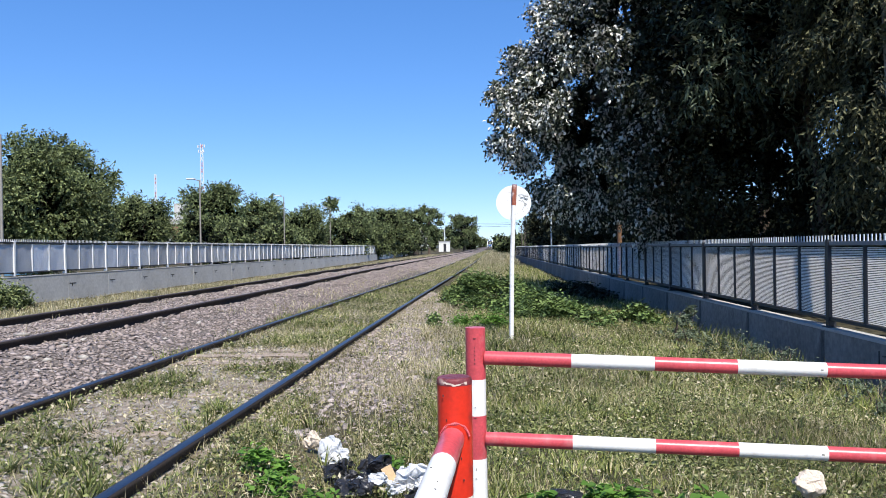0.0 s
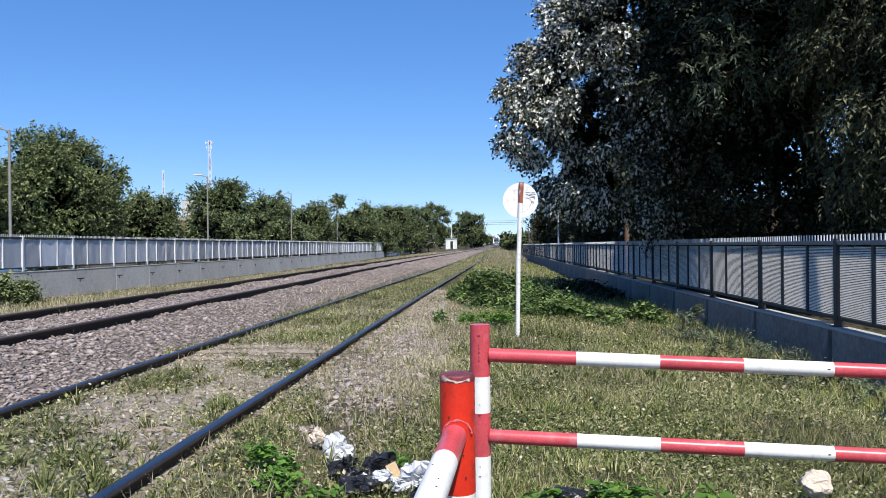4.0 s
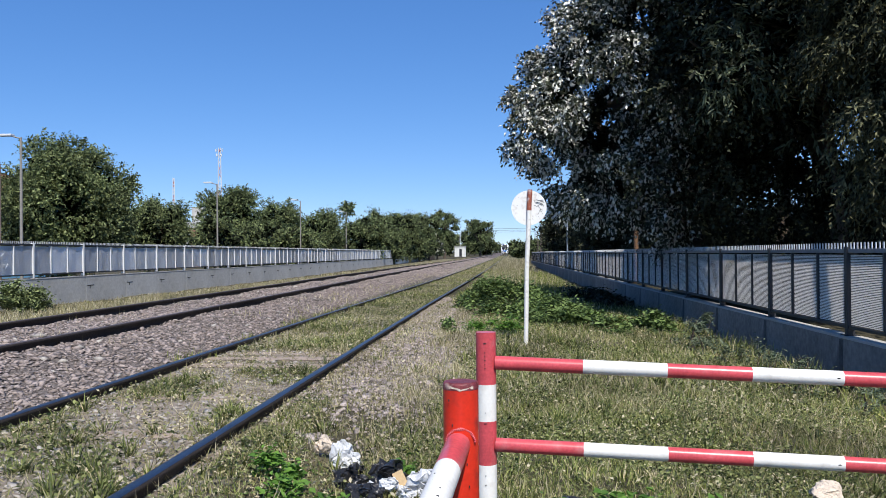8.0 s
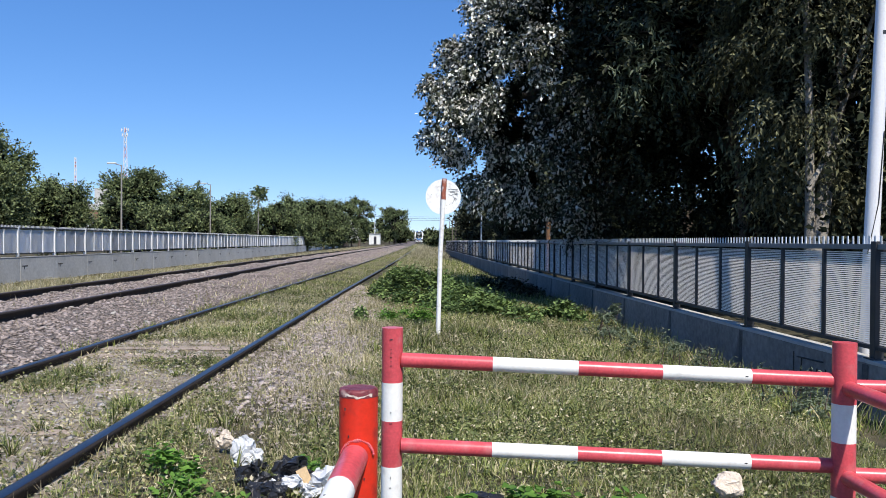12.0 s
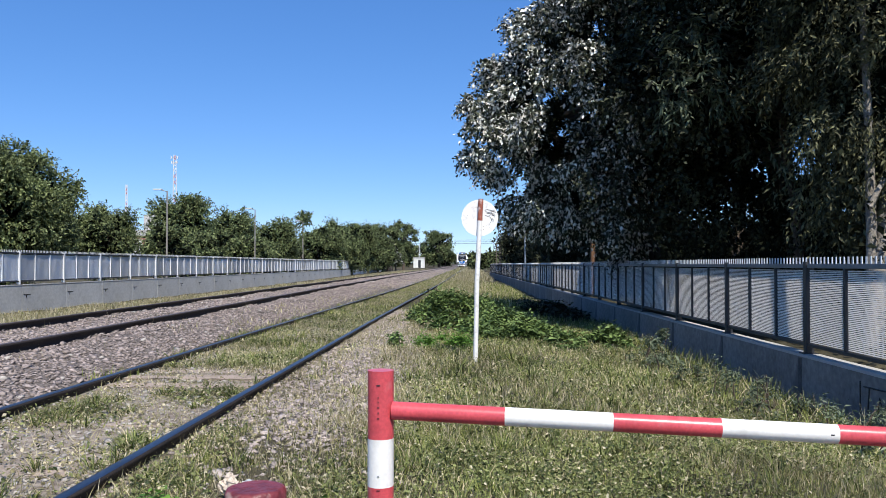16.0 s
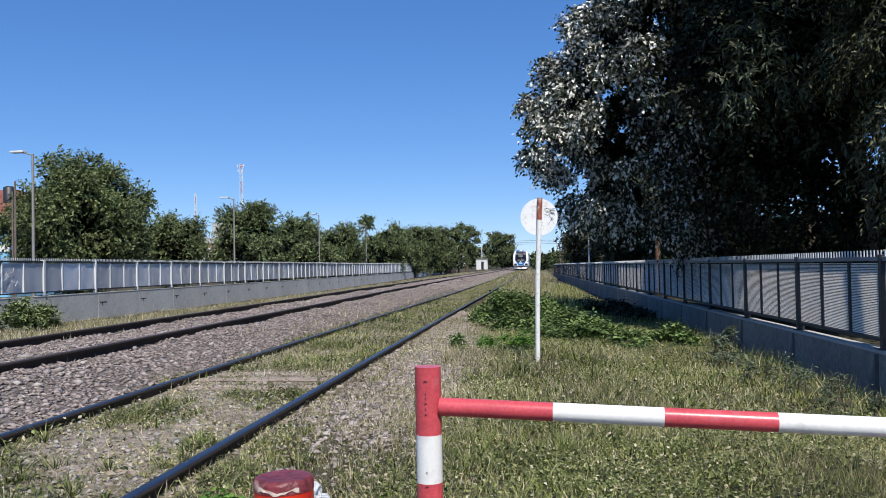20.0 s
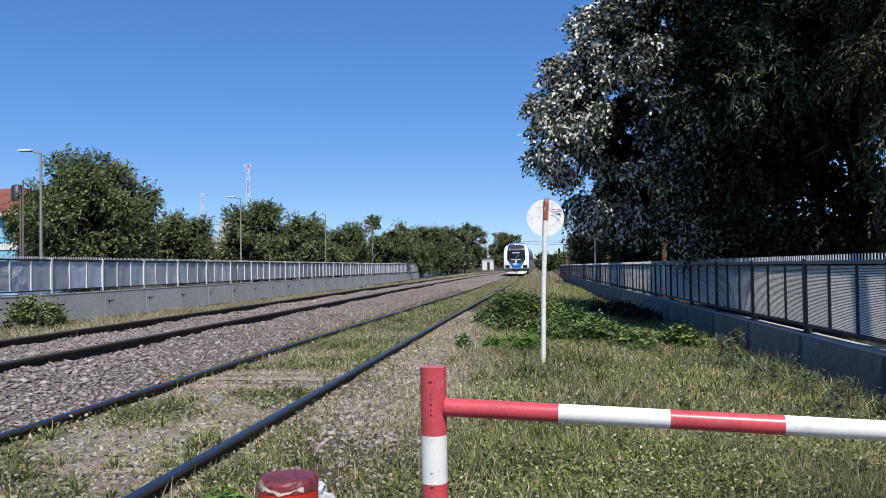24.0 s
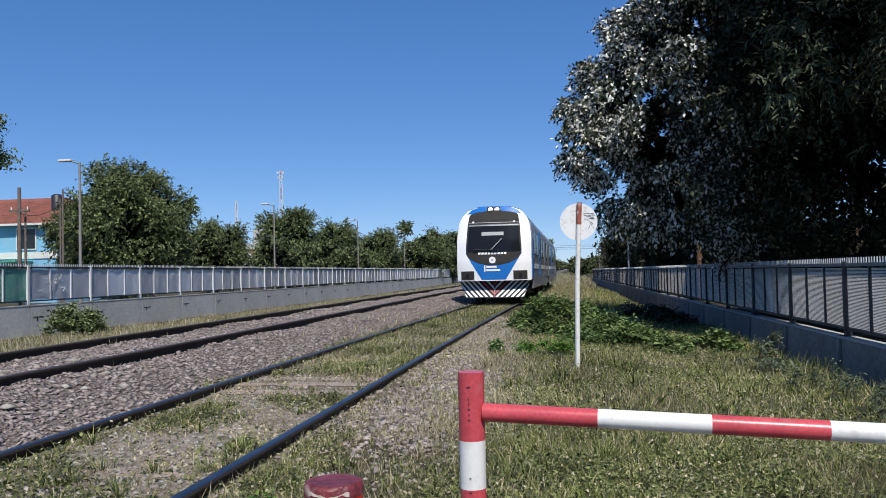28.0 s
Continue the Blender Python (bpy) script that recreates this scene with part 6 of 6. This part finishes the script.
def railcar(cab):
    """A diesel railcar, its front at y = 0 and its body towards +y."""
    ob = thing("railcar", "white and blue diesel railcar with a dark windscreen" if cab else "grey second railcar coupled behind the first", "train", "train cars")
    L = 19.0
    zs = [0.93, 1.5, 2.6, 3.2, 3.5, 3.72, 3.84]
    ring = [(-half_width(z), z) for z in zs] + [(half_width(z), z) for z in reversed(zs)]
    bm = bmesh.new()
    loops = []
    for y in ([None, 1.3] if cab else [0.3]) + [L / 2, L]:
        loops.append([bm.verts.new((x, (nose_y(x, z) if y is None else y), z)) for x, z in ring])
    for a, b in zip(loops, loops[1:]):
        for k in range(len(ring)):
            bm.faces.new((a[k], a[(k + 1) % len(ring)], b[(k + 1) % len(ring)], b[k]))
    bm.faces.new(loops[-1])
    if not cab:
        bm.faces.new(loops[0])
    body = part("body", bm, M_TRAINGREY, ob, "grey body shell")
    for side in (-1, 1):
        for k in range(7):
            y = 2.6 + 2.3 * k
            if k in (2, 5):
                part("door", boxed((side * 1.462 - 0.012, y - 0.55, 1.0), (side * 1.462 + 0.012, y + 0.55, 3.05), 0.008), M_TRAINBLUE if k == 2 else M_TRAINGREY, ob, "side door")
            else:
                part("window", boxed((side * 1.462 - 0.012, y - 0.8, 1.95), (side * 1.462 + 0.012, y + 0.8, 2.85), 0.008), M_GLASS, ob, "dark side window")
        part("skirt", boxed((side * 1.40 - 0.05, 1.6, 0.55), (side * 1.40 + 0.05, L - 0.6, 0.93), 0.02), M_TRAINGREY, ob)
        part("stripe", boxed((side * 1.463 - 0.006, 1.5, 1.35), (side * 1.463 + 0.006, L - 0.3, 1.55), 0.003), M_TRAINWHITE, ob, "white waist stripe")
    part("underframe", boxed((-1.25, 0.9, 0.45), (1.25, L - 0.4, 0.92), 0.03), M_DARK, ob)
    for y in (3.0, L - 3.0):
        bogie = part("bogie", boxed((-1.15, y - 1.3, 0.38), (1.15, y + 1.3, 0.72), 0.05), M_DARK, ob)
        for dy in (-1.0, 1.0):
            for sx in (-0.87, 0.87):
                part("wheel", tubed([(sx - 0.06, y + dy, 0.43), (sx + 0.06, y + dy, 0.43)], 0.43, 20), M_DARK, bogie)
    part("roof_unit", boxed((-0.8, 5.5, 3.8), (0.8, 8.5, 4.02), 0.06), M_TRAINGREY, ob)
    part("roof_unit", boxed((-0.8, 12.5, 3.8), (0.8, 15.0, 4.02), 0.06), M_TRAINGREY, ob)
    if not cab:
        return ob
    part("front_shell", skin(0.90, 3.80, *both(lambda z: half_width(z) * 0.999), 0.004, 24, 20), M_TRAINWHITE, ob, "white rounded front shell", True)
    for side in (-1, 1):
        bm = bmesh.new()
        rows = []
        for z in np.linspace(0.93, 3.45, 10):
            hw = half_width(z)
            rows.append([bm.verts.new((side * (hw + 0.004), nose_y(hw, z) + d, z)) for d in (0.0, 0.75)])
        for a, b in zip(rows, rows[1:]):
            bm.faces.new((a[0], a[1], b[1], b[0]))
        part("cab_side", bm, M_TRAINWHITE, ob, "white cab side")
        part("cab_window", boxed((side * 1.468 - 0.01, 0.75, 1.95), (side * 1.468 + 0.01, 1.35, 2.75), 0.01), M_GLASS, ob)
    # roof cap, windscreen mask, glass and blue apron
    part("roof_cap", skin(3.54, 3.83, *both(lambda z: half_width(z) * 0.9), 0.012, 4, 12), M_TRAINBLUE, ob, "blue roof cap", True)
    arc = lambda z: 1.08 * math.sqrt(max(0.0, 1 - ((2.05 - z) / 0.56) ** 2)) if z < 2.05 else float(np.interp(z, [2.05, 3.0, 3.5, 3.58, 3.64, 3.67], [1.09, 1.03, 0.96, 0.8, 0.5, 0.2]))
    part("windscreen_mask", skin(1.50, 3.67, *both(arc), 0.016, 30, 16), M_DARK, ob, "black windscreen surround", True)
    part("windscreen", skin(2.02, 3.02, *both(lambda z: float(np.interp(z, [2.0, 3.0], [1.03, 0.97]))), 0.024, 8, 12), M_GLASS, ob, "dark reflecting windscreen", True)
    part("apron", skin(0.94, 1.98, *both(lambda z: float(np.interp(z, [0.93, 1.98], [0.46, 1.10]))), 0.010, 12, 10), M_TRAINBLUE, ob, "blue apron", True)
    part("visor", skin(3.06, 3.10, *both(lambda z: 0.99), 0.03, 1, 10), M_TRAINGREY, ob)
    part("display", skin(2.66, 2.80, lambda z: -0.46, lambda z: 0.40, 0.03, 1, 6), M_DISPLAY, ob, "grey destination display")
    for z in (3.04, 3.16):
        part("screen_bar", skin(z, z + 0.025, *both(lambda z: 0.98), 0.034, 1, 10), M_DISPLAY, ob)
    for side in (-1, 1):
        part("cab_stripe", boxed((side * 1.466 - 0.012, 0.62, 1.0), (side * 1.466 + 0.012, 1.5, 2.6), 0.01), M_TRAINBLUE, ob, "blue stripe behind the cab")
    wiper = part("wiper", tubed([(-0.1, -0.02, 2.08), (0.12, 0.02, 2.3), (0.36, 0.06, 2.55)], 0.02, 5), M_DISPLAY, ob)
    part("wiper", tubed([(-0.75, 0.0, 2.12), (0.2, -0.04, 2.07)], 0.018, 5), M_DARK, ob)
    box_l = part("light_box", skin(3.60, 3.80, lambda z: -0.26, lambda z: 0.26, 0.03, 2, 4), M_DARK, ob)
    for sx in (-0.13, 0.13):
        part("headlight", tubed([(sx, nose_y(sx, 3.7) - 0.045, 3.7), (sx, nose_y(sx, 3.7) + 0.02, 3.7)], 0.09, 16), M_GLOW, ob, "round white headlight")
    for side in (-1, 1):
        lf, rf = (-1.29, -0.76) if side < 0 else (0.76, 1.29)
        part("lamp_recess", skin(0.94, 1.28, lambda z, a=lf: a, lambda z, b=rf: b, 0.014, 3, 5), M_DARK, ob, "dark lamp recess")
        part("lamp", tubed([(side * 1.0, nose_y(1.0, 1.1) - 0.02, 1.1), (side * 1.0, nose_y(1.0, 1.1), 1.1)], 0.09, 14), M_GLASS, ob)
        part("marker_lamp", tubed([(side * 0.8, nose_y(0.8, 3.2) - 0.04, 3.2), (side * 0.8, nose_y(0.8, 3.2), 3.2)], 0.045, 10), M_TRAINWHITE, ob)
    # badge shapes, without lettering
    for k in range(9):
        a = -0.60 + 0.125 * k
        part("badge_bar", skin(1.92, 2.0, lambda z, a=a: a + (z - 1.92) * 0.3, lambda z, a=a: a + 0.095 + (z - 1.92) * 0.3, 0.03, 1, 1), M_TRAINWHITE, ob)
    part("emblem", tubed([(-0.04, nose_y(0, 1.7) - 0.03, 1.70), (-0.04, nose_y(0, 1.7) - 0.02, 1.70)], 0.13, 20), M_TRAINWHITE, ob, "round white emblem")
    part("emblem_core", tubed([(-0.04, nose_y(0, 1.7) - 0.034, 1.70), (-0.04, nose_y(0, 1.7) - 0.031, 1.70)], 0.06, 3), M_DISPLAY, ob)
    part("badge_bar", skin(1.26, 1.50, lambda z: -0.36, lambda z: -0.31, 0.02, 1, 1), M_TRAINWHITE, ob)
    for z, b in ((1.40, 0.12), (1.27, 0.26)):
        part("badge_bar", skin(z, z + 0.075, lambda z: -0.28, lambda z, b=b: b, 0.02, 1, 3), M_TRAINWHITE, ob)
    # striped obstacle guard
    guard = part("obstacle_guard", skin(0.24, 0.93, *both(lambda z: float(np.interp(z, [0.24, 0.93], [1.12, 1.44]))), lambda z: -0.5 * (z - 0.24) / 0.69, 6, 16), M_DARK, ob, "dark striped obstacle guard")
    for k in range(-3, 6):
        for side in (-1, 1):
            a0 = 0.03 + 0.2 * k
            lo1 = lambda z, a=a0: max(0.004, min(half_width(z) * 0.97, a + (z - 0.27) * 1.0))
            hi1 = lambda z, a=a0: max(0.006, min(half_width(z) * 0.975, a + 0.105 + (z - 0.27) * 1.0))
            lo, hi = (lo1, hi1) if side > 0 else ((lambda z, e=hi1: -e(z)), (lambda z, t=lo1: -t(z)))
            part("stripe", skin(0.27, 0.90 if k < 5 else 0.5, lo, hi, lambda z: 0.012 - 0.5 * (z - 0.24) / 0.69, 6, 1), M_STRIPERED if k in (-3, -1) else M_TRAINWHITE, guard, "red slanting stripe" if k in (-3, -1) else "white slanting stripe")
    return ob


train = [railcar(True), railcar(False)]


def motions():
    """The train comes up the near track."""
    times = [0, 2, 4, 6, 8, 10, 12, 14, 16, 18, 20, 22, 24, 25, 26, 27, 28]
    front = [421, 396, 371, 346, 321, 296, 270, 244, 217, 188, 157, 127, 95.8, 80.0, 64.6, 48.2, 31.9]
    for k, car in enumerate(train):
        rows = []
        for t, y in zip(times, front):
            y += k * 19.6
            dx = float(near_x(y + 10) - near_x(y)) / 10
            dz = float(rail_z(y + 10) - rail_z(y)) / 10
            rows.append((t, pose(float(near_x(y)), y, float(rail_z(y)), math.degrees(math.atan(dz)), 0, -math.degrees(math.atan(dx)))))
        walk(car, rows)


motions()
